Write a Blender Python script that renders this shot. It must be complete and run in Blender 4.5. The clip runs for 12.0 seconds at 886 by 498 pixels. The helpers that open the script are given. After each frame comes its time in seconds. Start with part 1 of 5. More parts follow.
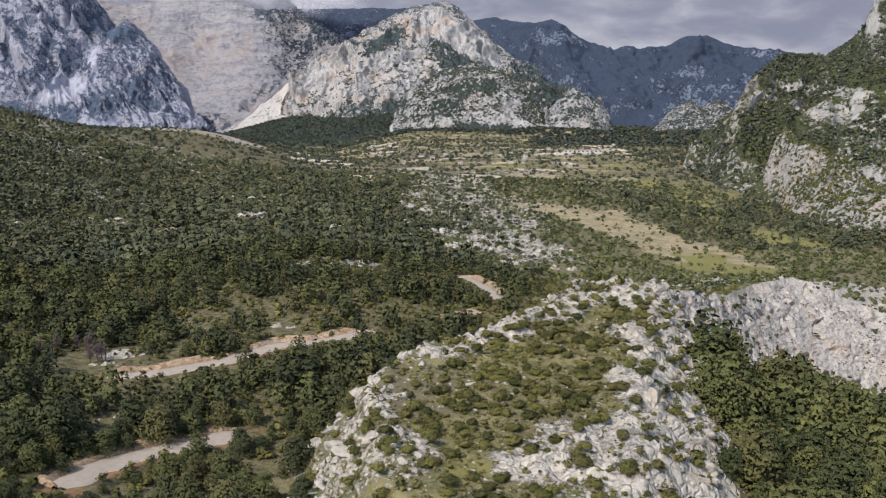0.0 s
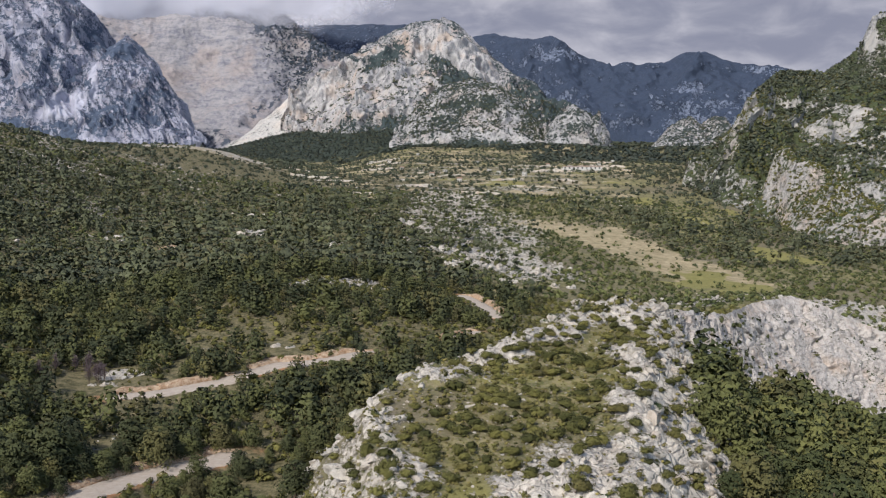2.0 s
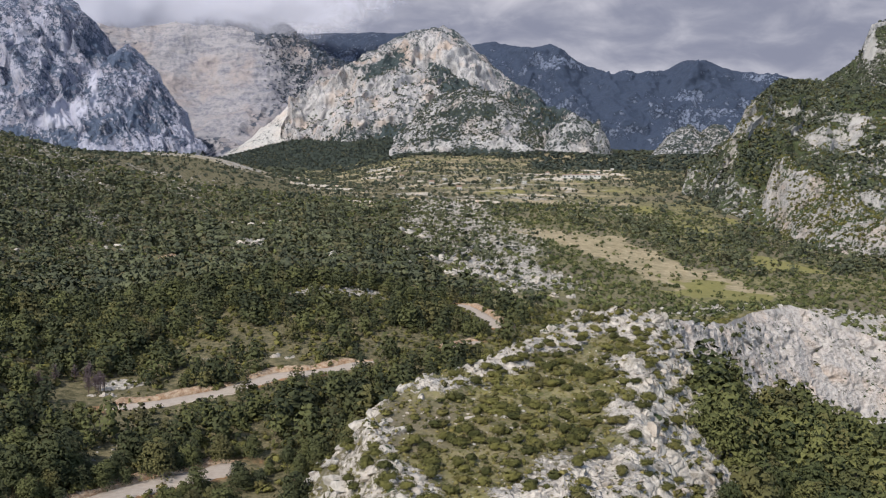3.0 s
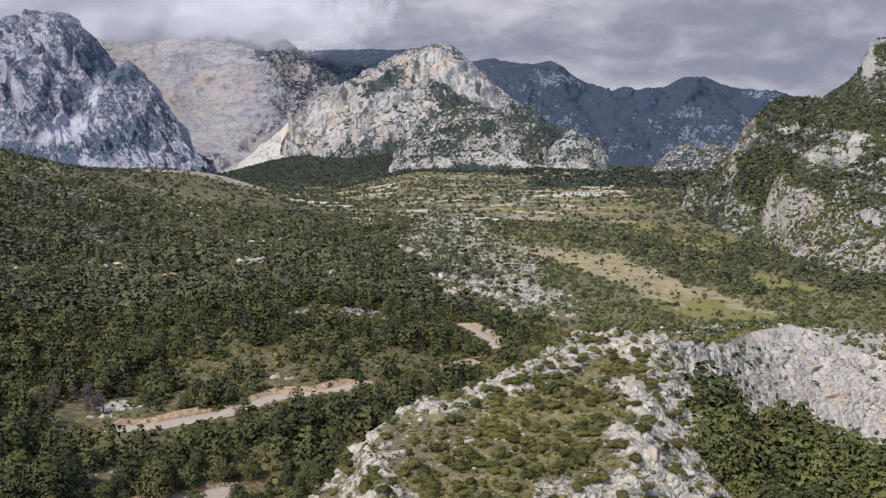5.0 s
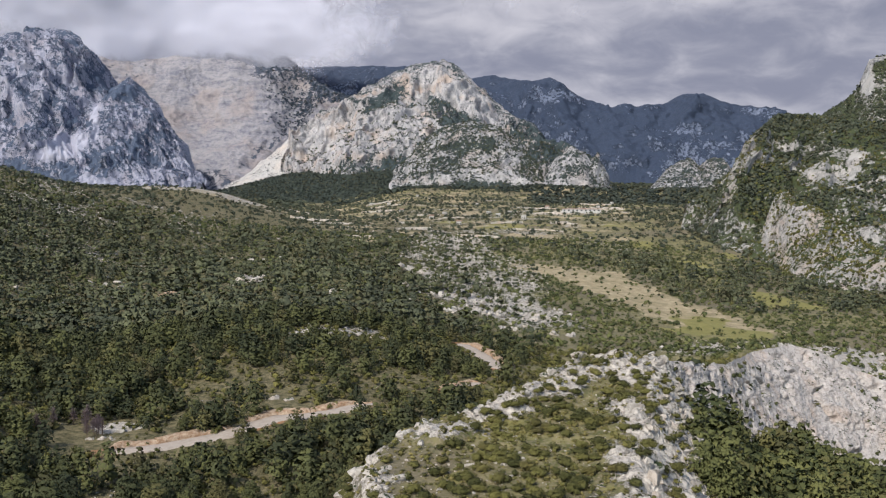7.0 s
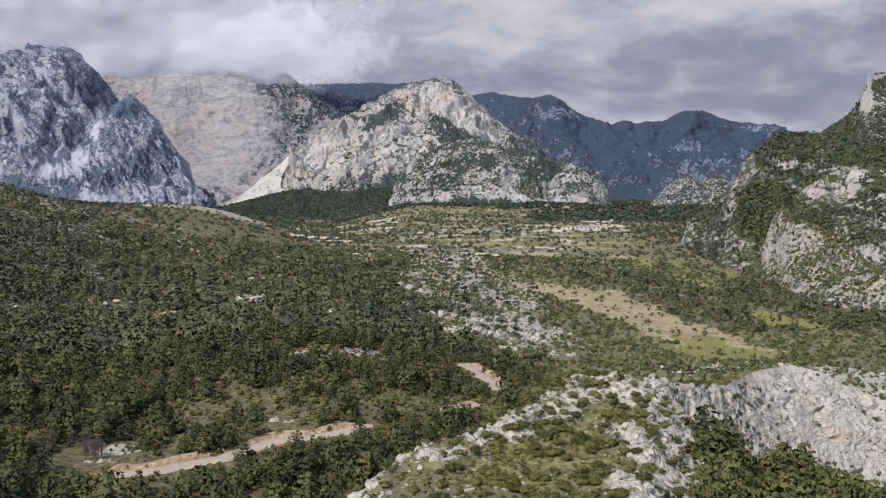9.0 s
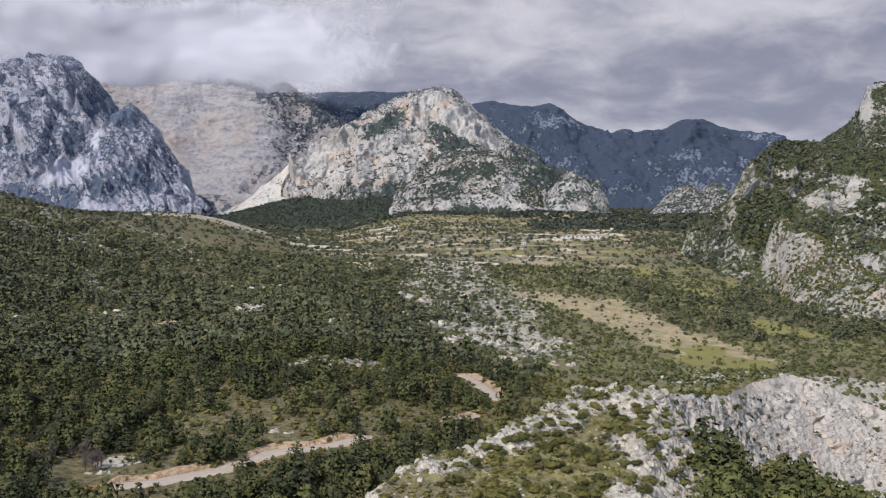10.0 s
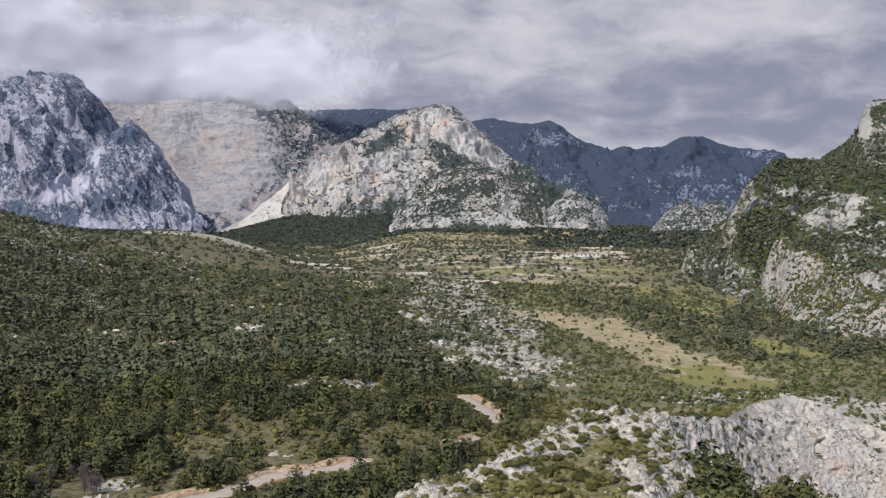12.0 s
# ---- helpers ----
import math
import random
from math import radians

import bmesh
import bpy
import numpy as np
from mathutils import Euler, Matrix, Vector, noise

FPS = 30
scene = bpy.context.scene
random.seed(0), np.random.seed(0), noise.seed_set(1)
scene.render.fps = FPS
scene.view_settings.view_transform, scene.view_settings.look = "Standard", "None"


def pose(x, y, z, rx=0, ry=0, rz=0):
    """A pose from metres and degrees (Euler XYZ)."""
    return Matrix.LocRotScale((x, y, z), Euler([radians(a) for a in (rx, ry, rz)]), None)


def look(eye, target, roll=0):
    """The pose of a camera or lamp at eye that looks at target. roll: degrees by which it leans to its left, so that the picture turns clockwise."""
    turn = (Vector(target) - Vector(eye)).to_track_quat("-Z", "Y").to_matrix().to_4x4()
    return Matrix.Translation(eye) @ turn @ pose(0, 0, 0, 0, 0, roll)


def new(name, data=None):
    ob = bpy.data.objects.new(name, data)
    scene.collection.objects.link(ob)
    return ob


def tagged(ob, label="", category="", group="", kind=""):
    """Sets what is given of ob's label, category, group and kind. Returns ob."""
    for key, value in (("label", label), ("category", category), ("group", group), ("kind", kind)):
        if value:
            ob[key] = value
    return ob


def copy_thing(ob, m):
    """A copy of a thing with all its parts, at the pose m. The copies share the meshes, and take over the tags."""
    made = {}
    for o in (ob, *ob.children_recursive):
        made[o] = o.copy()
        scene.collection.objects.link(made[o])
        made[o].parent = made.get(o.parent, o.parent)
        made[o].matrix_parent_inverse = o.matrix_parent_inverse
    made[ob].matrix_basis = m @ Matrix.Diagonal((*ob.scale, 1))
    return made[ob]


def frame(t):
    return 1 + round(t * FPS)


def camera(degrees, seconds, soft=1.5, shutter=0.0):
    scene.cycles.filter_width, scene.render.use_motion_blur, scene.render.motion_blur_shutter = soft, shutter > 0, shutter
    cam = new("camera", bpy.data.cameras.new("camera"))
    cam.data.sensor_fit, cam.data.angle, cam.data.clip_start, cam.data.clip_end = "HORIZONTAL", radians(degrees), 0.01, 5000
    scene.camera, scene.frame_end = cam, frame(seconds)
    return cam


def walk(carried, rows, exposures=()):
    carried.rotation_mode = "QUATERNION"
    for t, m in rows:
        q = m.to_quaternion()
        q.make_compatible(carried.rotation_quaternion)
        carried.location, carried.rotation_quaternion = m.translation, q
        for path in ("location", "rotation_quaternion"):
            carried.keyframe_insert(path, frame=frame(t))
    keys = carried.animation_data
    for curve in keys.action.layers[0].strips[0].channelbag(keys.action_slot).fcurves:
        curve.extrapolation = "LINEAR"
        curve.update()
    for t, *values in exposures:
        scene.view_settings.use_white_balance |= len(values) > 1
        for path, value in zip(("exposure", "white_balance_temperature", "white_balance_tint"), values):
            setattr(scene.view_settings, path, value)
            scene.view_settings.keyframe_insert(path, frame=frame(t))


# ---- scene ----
# the camera rises about ten metres and tilts up by five degrees
EYE = 120.0
cam = camera(45.03, 12.0, soft=1.2)
ROWS = [  # seconds, rise, pitch, yaw, roll
    (0.0, 0.03, -7.652, -0.006, 0.012),
    (0.5, 0.39, -7.449, -0.016, 0.006),
    (1.0, 0.76, -7.245, -0.024, -0.001),
    (1.5, 1.13, -7.04, -0.032, -0.007),
    (2.0, 1.51, -6.835, -0.038, -0.014),
    (2.5, 1.89, -6.628, -0.043, -0.021),
    (3.0, 2.28, -6.42, -0.048, -0.028),
    (4.0, 3.07, -6.003, -0.054, -0.042),
    (5.0, 3.87, -5.581, -0.058, -0.055),
    (5.5, 4.28, -5.369, -0.059, -0.061),
    (6.0, 4.69, -5.156, -0.06, -0.067),
    (6.5, 5.11, -4.942, -0.06, -0.072),
    (7.0, 5.53, -4.727, -0.06, -0.076),
    (8.0, 6.38, -4.294, -0.059, -0.082),
    (9.0, 7.26, -3.858, -0.059, -0.085),
    (9.5, 7.7, -3.638, -0.058, -0.085),
    (10.0, 8.15, -3.418, -0.058, -0.084),
    (10.5, 8.6, -3.196, -0.058, -0.082),
    (11.0, 9.05, -2.974, -0.059, -0.078),
    (11.5, 9.51, -2.751, -0.06, -0.074),
    (12.0, 9.98, -2.526, -0.061, -0.067),
]
walk(cam, [(t, pose(0, 0, EYE + h, 90 + pitch, roll, yaw)) for t, h, pitch, yaw, roll in ROWS])

# ---- light ----
SUN_AZ, SUN_EL = radians(-147.0), radians(45.0)   # the sun stands behind the camera, to its left
world = bpy.data.worlds.new("world")
scene.world = world
world.use_nodes = True
wn = world.node_tree.nodes
sky = wn.new("ShaderNodeTexSky")
sky.sky_type, sky.sun_disc = "NISHITA", False
sky.sun_elevation, sky.sun_rotation = SUN_EL, SUN_AZ
sky.air_density, sky.dust_density = 1.0, 1.5
wn["Background"].inputs["Strength"].default_value = 0.15
world.node_tree.links.new(sky.outputs["Color"], wn["Background"].inputs["Color"])
sun = new("sun", bpy.data.lights.new("sun", "SUN"))
sun.data.energy, sun.data.angle, sun.data.color = 3.45, radians(0.6), (1.0, 0.955, 0.895)
toward = Vector((math.sin(SUN_AZ) * math.cos(SUN_EL), math.cos(SUN_AZ) * math.cos(SUN_EL), math.sin(SUN_EL)))
sun.matrix_world = look(toward * 500, (0, 0, 0))
scene.view_settings.exposure = 0.12


# ---- noise and meshes ----
def perlin(p, seed=0):
    """Gradient noise from -1 to 1 at the points p, an array of rows x, y, z."""
    rng = np.random.RandomState(seed)
    perm = rng.permutation(256)
    grad = rng.normal(size=(256, 3))
    grad /= np.linalg.norm(grad, axis=1)[:, None]
    cell = np.floor(p).astype(int)
    f = p - cell
    w = f * f * f * (f * (f * 6 - 15) + 10)
    total = np.zeros(len(p))
    for i in (0, 1):
        for j in (0, 1):
            for k in (0, 1):
                h = perm[(perm[(perm[(cell[:, 0] + i) & 255] + cell[:, 1] + j) & 255] + cell[:, 2] + k) & 255]
                g = grad[h]
                dot = g[:, 0] * (f[:, 0] - i) + g[:, 1] * (f[:, 1] - j) + g[:, 2] * (f[:, 2] - k)
                total += dot * np.where(i, w[:, 0], 1 - w[:, 0]) * np.where(j, w[:, 1], 1 - w[:, 1]) * np.where(k, w[:, 2], 1 - w[:, 2])
    return total * 1.5


def fbm(p, size, octaves=4, seed=0, gain=0.5, ridged=False):
    """Fractal noise whose largest features are about size metres across."""
    total, amp, norm = np.zeros(len(p)), 1.0, 0.0
    for o in range(octaves):
        n = perlin(p * (2.0 ** o / size) + 17.3 * o, seed + o)
        total += amp * ((1 - 2 * np.abs(n)) if ridged else n)
        norm += amp
        amp *= gain
    return total / norm


def flat(x, y):
    return np.stack([x, y, np.zeros_like(x)], -1)


def step(a, b, v):
    t = np.clip((v - a) / (b - a), 0, 1)
    return t * t * (3 - 2 * t)


def mesh_of(name, verts, faces, material, smooth=True):
    me = bpy.data.meshes.new(name)
    verts, faces = np.asarray(verts, np.float32), np.asarray(faces, np.int32)
    n, k = faces.shape
    me.vertices.add(len(verts))
    me.vertices.foreach_set("co", verts.ravel())
    me.loops.add(n * k)
    me.loops.foreach_set("vertex_index", faces.ravel())
    me.polygons.add(n)
    me.polygons.foreach_set("loop_start", np.arange(0, n * k, k, dtype=np.int32))
    me.polygons.foreach_set("use_smooth", np.full(n, smooth))
    me.update(calc_edges=True)
    me.materials.append(material)
    return me


def grid_faces(rows, cols):
    i = np.arange(rows * cols).reshape(rows, cols)
    return np.stack([i[:-1, :-1], i[:-1, 1:], i[1:, 1:], i[1:, :-1]], -1).reshape(-1, 4)


def attribute(me, name, values):
    me.attributes.new(name, "FLOAT", "POINT").data.foreach_set("value", np.asarray(values, np.float32))


def thing(name, data, label, category="", kind="", group=""):
    return tagged(new(name, data), label, category, group, kind)


def part(name, data, parent, label=""):
    ob = tagged(new(name, data), label)
    ob.parent = parent
    return ob


# ---- materials ----
class Nodes:
    """A short way to write node trees: sockets in, socket out."""

    def __init__(self, name):
        self.mat = bpy.data.materials.new(name)
        self.mat.use_nodes = True
        self.tree = self.mat.node_tree
        self.bsdf = self.tree.nodes["Principled BSDF"]
        self.bsdf.inputs["Specular IOR Level"].default_value = 0.2

    def put(self, socket, value):
        if hasattr(value, "is_output"):
            self.tree.links.new(value, socket)
        elif value is not None:
            socket.default_value = (*value, 1.0) if isinstance(value, tuple) and len(value) == 3 and socket.type == "RGBA" else value

    def position(self, sx=1.0, sy=1.0, sz=1.0):
        g = self.tree.nodes.new("ShaderNodeNewGeometry")
        m = self.tree.nodes.new("ShaderNodeVectorMath")
        m.operation = "MULTIPLY"
        self.put(m.inputs[0], g.outputs["Position"])
        m.inputs[1].default_value = (sx, sy, sz)
        return m.outputs[0]

    def up(self):
        g = self.tree.nodes.new("ShaderNodeNewGeometry")
        s = self.tree.nodes.new("ShaderNodeSeparateXYZ")
        self.put(s.inputs[0], g.outputs["Normal"])
        return s.outputs["Z"]

    def height(self):
        g = self.tree.nodes.new("ShaderNodeNewGeometry")
        s = self.tree.nodes.new("ShaderNodeSeparateXYZ")
        self.put(s.inputs[0], g.outputs["Position"])
        return s.outputs["Z"]

    def along_x(self):
        g = self.tree.nodes.new("ShaderNodeNewGeometry")
        s = self.tree.nodes.new("ShaderNodeSeparateXYZ")
        self.put(s.inputs[0], g.outputs["Position"])
        return s.outputs["X"]

    def island(self):
        return self.tree.nodes.new("ShaderNodeNewGeometry").outputs["Random Per Island"]

    def random(self):
        return self.tree.nodes.new("ShaderNodeObjectInfo").outputs["Random"]

    def attr(self, name):
        a = self.tree.nodes.new("ShaderNodeAttribute")
        a.attribute_name = name
        return a.outputs["Fac"]

    def noise(self, size, detail=4.0, rough=0.55, at=None, distort=0.0):
        n = self.tree.nodes.new("ShaderNodeTexNoise")
        self.put(n.inputs["Vector"], at or self.position())
        n.inputs["Scale"].default_value = 1.0 / size
        n.inputs["Detail"].default_value = detail
        n.inputs["Roughness"].default_value = rough
        n.inputs["Distortion"].default_value = distort
        return n.outputs["Fac"]

    def blocks(self, size, at=None):
        """Broken rock: the distance to the nearest joint between blocks."""
        v = self.tree.nodes.new("ShaderNodeTexVoronoi")
        v.feature = "DISTANCE_TO_EDGE"
        warp = self.tree.nodes.new("ShaderNodeVectorMath")
        warp.operation = "ADD"
        n = self.tree.nodes.new("ShaderNodeTexNoise")
        n.inputs["Scale"].default_value = 0.6 / size
        n.inputs["Detail"].default_value = 4.0
        self.put(n.inputs["Vector"], at or self.position())
        big = self.tree.nodes.new("ShaderNodeVectorMath")
        big.operation = "SCALE"
        big.inputs["Scale"].default_value = size * 1.6
        self.put(big.inputs[0], n.outputs["Color"])
        self.put(warp.inputs[0], at or self.position())
        self.put(warp.inputs[1], big.outputs[0])
        self.put(v.inputs["Vector"], warp.outputs[0])
        v.inputs["Scale"].default_value = 1.0 / size
        return v.outputs["Distance"]

    def math(self, op, a, b=0.0, c=0.0):
        m = self.tree.nodes.new("ShaderNodeMath")
        m.operation = op
        for s, v in zip(m.inputs, (a, b, c)):
            self.put(s, v)
        return m.outputs[0]

    def span(self, v, a, b, lo=0.0, hi=1.0):
        m = self.tree.nodes.new("ShaderNodeMapRange")
        m.interpolation_type = "SMOOTHSTEP"
        for s, x in zip(m.inputs, (v, a, b, lo, hi)):
            self.put(s, x)
        return m.outputs[0]

    def mix(self, fac, a, b):
        m = self.tree.nodes.new("ShaderNodeMix")
        m.data_type = "RGBA"
        self.put(m.inputs[0], fac)
        self.put(m.inputs[6], a)
        self.put(m.inputs[7], b)
        return m.outputs[2]

    def done(self, colour, rough=0.9, bump=None, strength=0.5, distance=1.0):
        self.put(self.bsdf.inputs["Base Color"], colour)
        self.put(self.bsdf.inputs["Roughness"], rough)
        if bump is not None:
            b = self.tree.nodes.new("ShaderNodeBump")
            b.inputs["Strength"].default_value = strength
            b.inputs["Distance"].default_value = distance
            self.put(b.inputs["Height"], bump)
            self.put(self.bsdf.inputs["Normal"], b.outputs[0])
        return self.mat


def limestone(name, grain, veg, dark=(0.22, 0.215, 0.21), pale=(0.52, 0.50, 0.47), green=(0.05, 0.066, 0.028), ochre=0.35, patch=1.0, beds=False, upright=0.3):
    """Weathered limestone with scrub on its flatter places. grain: metres of the finer relief; veg: the share that is overgrown.
    beds: level banding in place of upright streaks."""
    n = Nodes(name)
    fine = n.noise(grain, 6, 0.68)
    big = n.noise(grain * 16, 5, 0.6)
    streak = n.noise(grain * 3.0, 6, 0.66, n.position(0.3, 0.3, 1.3) if beds else n.position(1, 1, upright), 1.4 if beds else 0.8)
    tone = n.math("MULTIPLY_ADD", streak, 0.55, n.math("MULTIPLY", fine, 0.45))
    rock = n.mix(n.span(tone, 0.36, 0.58), dark, pale)
    rock = n.mix(n.math("MULTIPLY", n.span(big, 0.48, 0.68), ochre), rock, tuple(c * k for c, k in zip(pale, (1.05, 0.82, 0.64))))
    rock = n.mix(n.span(n.attr("wood"), -0.45, -0.95, 0.0, 0.85), rock, tuple(1.12 * c for c in pale))
    spots = n.span(n.noise(grain * 1.7, 6, 0.72), 0.36, 0.66)
    patches = n.span(n.noise(grain * 18 * patch, 7, 0.66, None, 0.6), 0.34, 0.66)
    cover = n.math("MULTIPLY_ADD", spots, 0.56, n.math("MULTIPLY_ADD", patches, 0.44, n.math("MULTIPLY", n.math("SUBTRACT", n.up(), 0.6), 0.45)))
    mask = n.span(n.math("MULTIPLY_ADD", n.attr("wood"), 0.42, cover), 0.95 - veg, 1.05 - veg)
    leaf = n.mix(n.noise(grain * 0.9, 4, 0.7), tuple(0.5 * c for c in green), tuple(1.7 * c for c in green))
    relief = n.math("MULTIPLY_ADD", mask, 0.35, tone)
    return n.done(n.mix(mask, rock, leaf), 0.92, relief, 1.0, grain * 1.4)


def ground_material():
    n = Nodes("ground")
    fine, mid, big = n.noise(0.9, 5, 0.7), n.noise(6, 4, 0.6), n.noise(60, 4)
    grass = n.mix(n.span(mid, 0.35, 0.65), (0.080, 0.088, 0.028), (0.25, 0.22, 0.095))
    grass = n.mix(n.span(big, 0.42, 0.62), grass, (0.150, 0.132, 0.078))
    soil = n.mix(fine, (0.20, 0.145, 0.095), (0.36, 0.295, 0.215))
    base = n.mix(n.math("MULTIPLY", n.span(fine, 0.45, 0.62), 0.55), grass, soil)
    stone = n.mix(n.span(n.noise(1.6, 5, 0.7, n.position(1, 1, 0.35)), 0.32, 0.62), (0.31, 0.28, 0.242), (0.58, 0.525, 0.455))
    joint = n.blocks(2.4)
    stone = n.mix(n.span(joint, 0.0, 0.05, 0.34, 0.0), stone, (0.085, 0.08, 0.07))
    stone = n.mix(n.span(n.noise(1.1, 6, 0.75, n.position(1, 0.55, 1)), 0.58, 0.66, 0.0, 0.5), stone, (0.105, 0.10, 0.075))
    bare = n.span(n.math("ADD", n.attr("rock"), n.math("MULTIPLY_ADD", fine, 0.7, n.math("MULTIPLY", mid, 0.6))), 1.02, 1.12)
    duff = n.mix(n.span(n.noise(2.2, 7, 0.75), 0.34, 0.66), (0.055, 0.054, 0.024), (0.215, 0.180, 0.100))
    base = n.mix(n.span(n.math("MULTIPLY_ADD", mid, 0.5, n.attr("litter")), 0.5, 0.95), base, duff)
    hay = n.mix(n.span(n.noise(5, 6, 0.72), 0.32, 0.68), (0.25, 0.20, 0.112), (0.46, 0.375, 0.24))
    hay = n.mix(n.math("MULTIPLY", n.span(n.noise(26, 5, 0.65), 0.46, 0.62), 0.3), hay, (0.15, 0.14, 0.062))
    meadow = n.mix(n.noise(4, 4), (0.150, 0.145, 0.046), (0.300, 0.262, 0.095))
    col = n.mix(n.span(n.math("MULTIPLY_ADD", mid, 0.35, n.attr("field")), 0.5, 0.75), base, hay)
    col = n.mix(n.span(n.math("MULTIPLY_ADD", fine, 0.3, n.attr("meadow")), 0.55, 0.75), col, meadow)
    col = n.mix(n.span(n.math("MULTIPLY_ADD", fine, 0.5, n.attr("red")), 0.6, 0.9), col, (0.34, 0.17, 0.085))
    col = n.mix(bare, col, stone)
    return n.done(col, 0.95, n.math("ADD", n.math("MULTIPLY_ADD", bare, 0.6, fine), n.math("MULTIPLY", bare, n.span(joint, 0.0, 0.18, 0.0, 0.9))), 0.75, 0.6)


def foliage(name, dark, light):
    """Leaves: each tuft and each plant has its own tone."""
    n = Nodes(name)
    plant = n.math("FRACT", n.math("ADD", n.attr("tone"), n.random()))
    v = n.math("MULTIPLY_ADD", n.island(), 0.10, n.math("MULTIPLY_ADD", plant, 0.5, n.math("MULTIPLY", n.noise(40, 3), 0.34)))
    col = n.mix(n.span(v, 0.15, 0.88), dark, light)
    col = n.mix(n.span(n.math("FRACT", n.math("MULTIPLY", plant, 7.3)), 0.80, 0.92, 0.0, 0.35), col, (0.135, 0.105, 0.045))
    n.bsdf.inputs["Specular IOR Level"].default_value = 0.15
    return n.done(col, 0.85)


M_GROUND = ground_material()
M_ROCK = limestone("near_limestone", 1.3, 0.2, dark=(0.25, 0.23, 0.20), pale=(0.55, 0.505, 0.445), ochre=0.25)
M_CLIFF = limestone("cliff_limestone", 0.9, 0.14, dark=(0.27, 0.245, 0.225), pale=(0.50, 0.46, 0.425), ochre=0.4, upright=0.6)
M_PINE = foliage("pine_needles", (0.037, 0.044, 0.024), (0.108, 0.113, 0.042))
# a lifted, cooler copy of the pine colour, with haze painted in
M_WOOD = foliage("hazed_pine_needles", (0.056, 0.064, 0.042), (0.132, 0.140, 0.074))
M_SHRUB = foliage("shrub_leaves", (0.055, 0.058, 0.020), (0.180, 0.166, 0.052))
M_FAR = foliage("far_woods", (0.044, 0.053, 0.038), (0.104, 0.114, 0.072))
M_MAQUIS = foliage("maquis_leaves", (0.046, 0.058, 0.024), (0.150, 0.158, 0.058))
# leaves coloured blue to imitate haze over the far woods
M_BLUE = foliage("hazed_distant_wood", (0.040, 0.056, 0.078), (0.080, 0.104, 0.130))
M_GULLY = foliage("gully_pine_needles", (0.046, 0.056, 0.024), (0.150, 0.152, 0.052))
M_DWARF = foliage("dwarf_scrub_leaves", (0.100, 0.094, 0.032), (0.270, 0.228, 0.085))
# far foliage again, darker and bluer: shade and distance set in the colour
M_DEEP = foliage("shaded_woods", (0.032, 0.042, 0.036), (0.076, 0.088, 0.066))
M_BARK = Nodes("bark")
M_BARK = M_BARK.done(M_BARK.mix(M_BARK.noise(0.3, 4), (0.07, 0.05, 0.035), (0.19, 0.14, 0.10)), 0.95)
M_ROAD = Nodes("gravel_road")
M_ROAD = M_ROAD.done(M_ROAD.mix(M_ROAD.noise(1.4, 5, 0.7), (0.27, 0.215, 0.165), (0.52, 0.455, 0.39)), 0.95, M_ROAD.noise(0.5), 0.6, 0.3)
M_BANK = Nodes("earth_bank")
M_BANK = M_BANK.done(M_BANK.mix(M_BANK.span(M_BANK.noise(1.3, 5, 0.7), 0.35, 0.65), (0.29, 0.175, 0.10), (0.50, 0.385, 0.275)), 0.95, M_BANK.noise(0.7, 5, 0.7), 0.9, 0.6)
# the peak's scrub green, shifted to blue for distance haze
HAZED_GREEN = (0.048, 0.064, 0.066)
M_MOUNT = limestone("mountain_limestone", 5, 0.41, dark=(0.20, 0.20, 0.215), pale=(0.47, 0.455, 0.45), green=HAZED_GREEN, ochre=0.6, patch=0.7, upright=0.5)
M_FOOTHILL = limestone("foothill_limestone", 4.5, 0.45, dark=(0.20, 0.20, 0.21), pale=(0.43, 0.42, 0.41), green=(0.040, 0.052, 0.048), ochre=0.3, patch=0.45, upright=0.5)
# distance haze is mixed into the massif's rock and scrub as blue
M_MASSIF = limestone("hazed_massif_limestone", 5.5, 0.52, dark=(0.185, 0.20, 0.275), pale=(0.385, 0.39, 0.465), green=(0.074, 0.096, 0.142), ochre=0.25, patch=0.8, upright=0.55)
# the scar's darker rock and its scrub carry a blue haze tint
M_SLIDE = limestone("hazed_scar_limestone", 12, 0.08, dark=(0.17, 0.175, 0.215), pale=(0.34, 0.325, 0.335), green=(0.075, 0.088, 0.115), ochre=0.35, beds=True)
# the range's colours are darkened for cloud shade and blued for haze
M_RANGE = limestone("hazed_shaded_range", 6, 0.68, dark=(0.10, 0.125, 0.19), pale=(0.20, 0.235, 0.315), green=(0.038, 0.052, 0.084), ochre=0.0)
M_APRON = limestone("apron_wood", 9, 0.85, green=(0.038, 0.048, 0.037), ochre=0.1)
M_HILL = limestone("hill_limestone", 3, 0.52, dark=(0.20, 0.195, 0.185), pale=(0.42, 0.40, 0.37), green=(0.058, 0.070, 0.032), ochre=0.2)
M_BUTT = limestone("buttress_limestone", 2.4, 0.47, dark=(0.21, 0.20, 0.19), pale=(0.44, 0.415, 0.39), ochre=0.5)
M_SCREE = limestone("scree", 5, 0.06, dark=(0.36, 0.35, 0.34), pale=(0.56, 0.54, 0.51), green=(0.10, 0.11, 0.11), ochre=0.3)
M_SKY = Nodes("sky_backdrop")


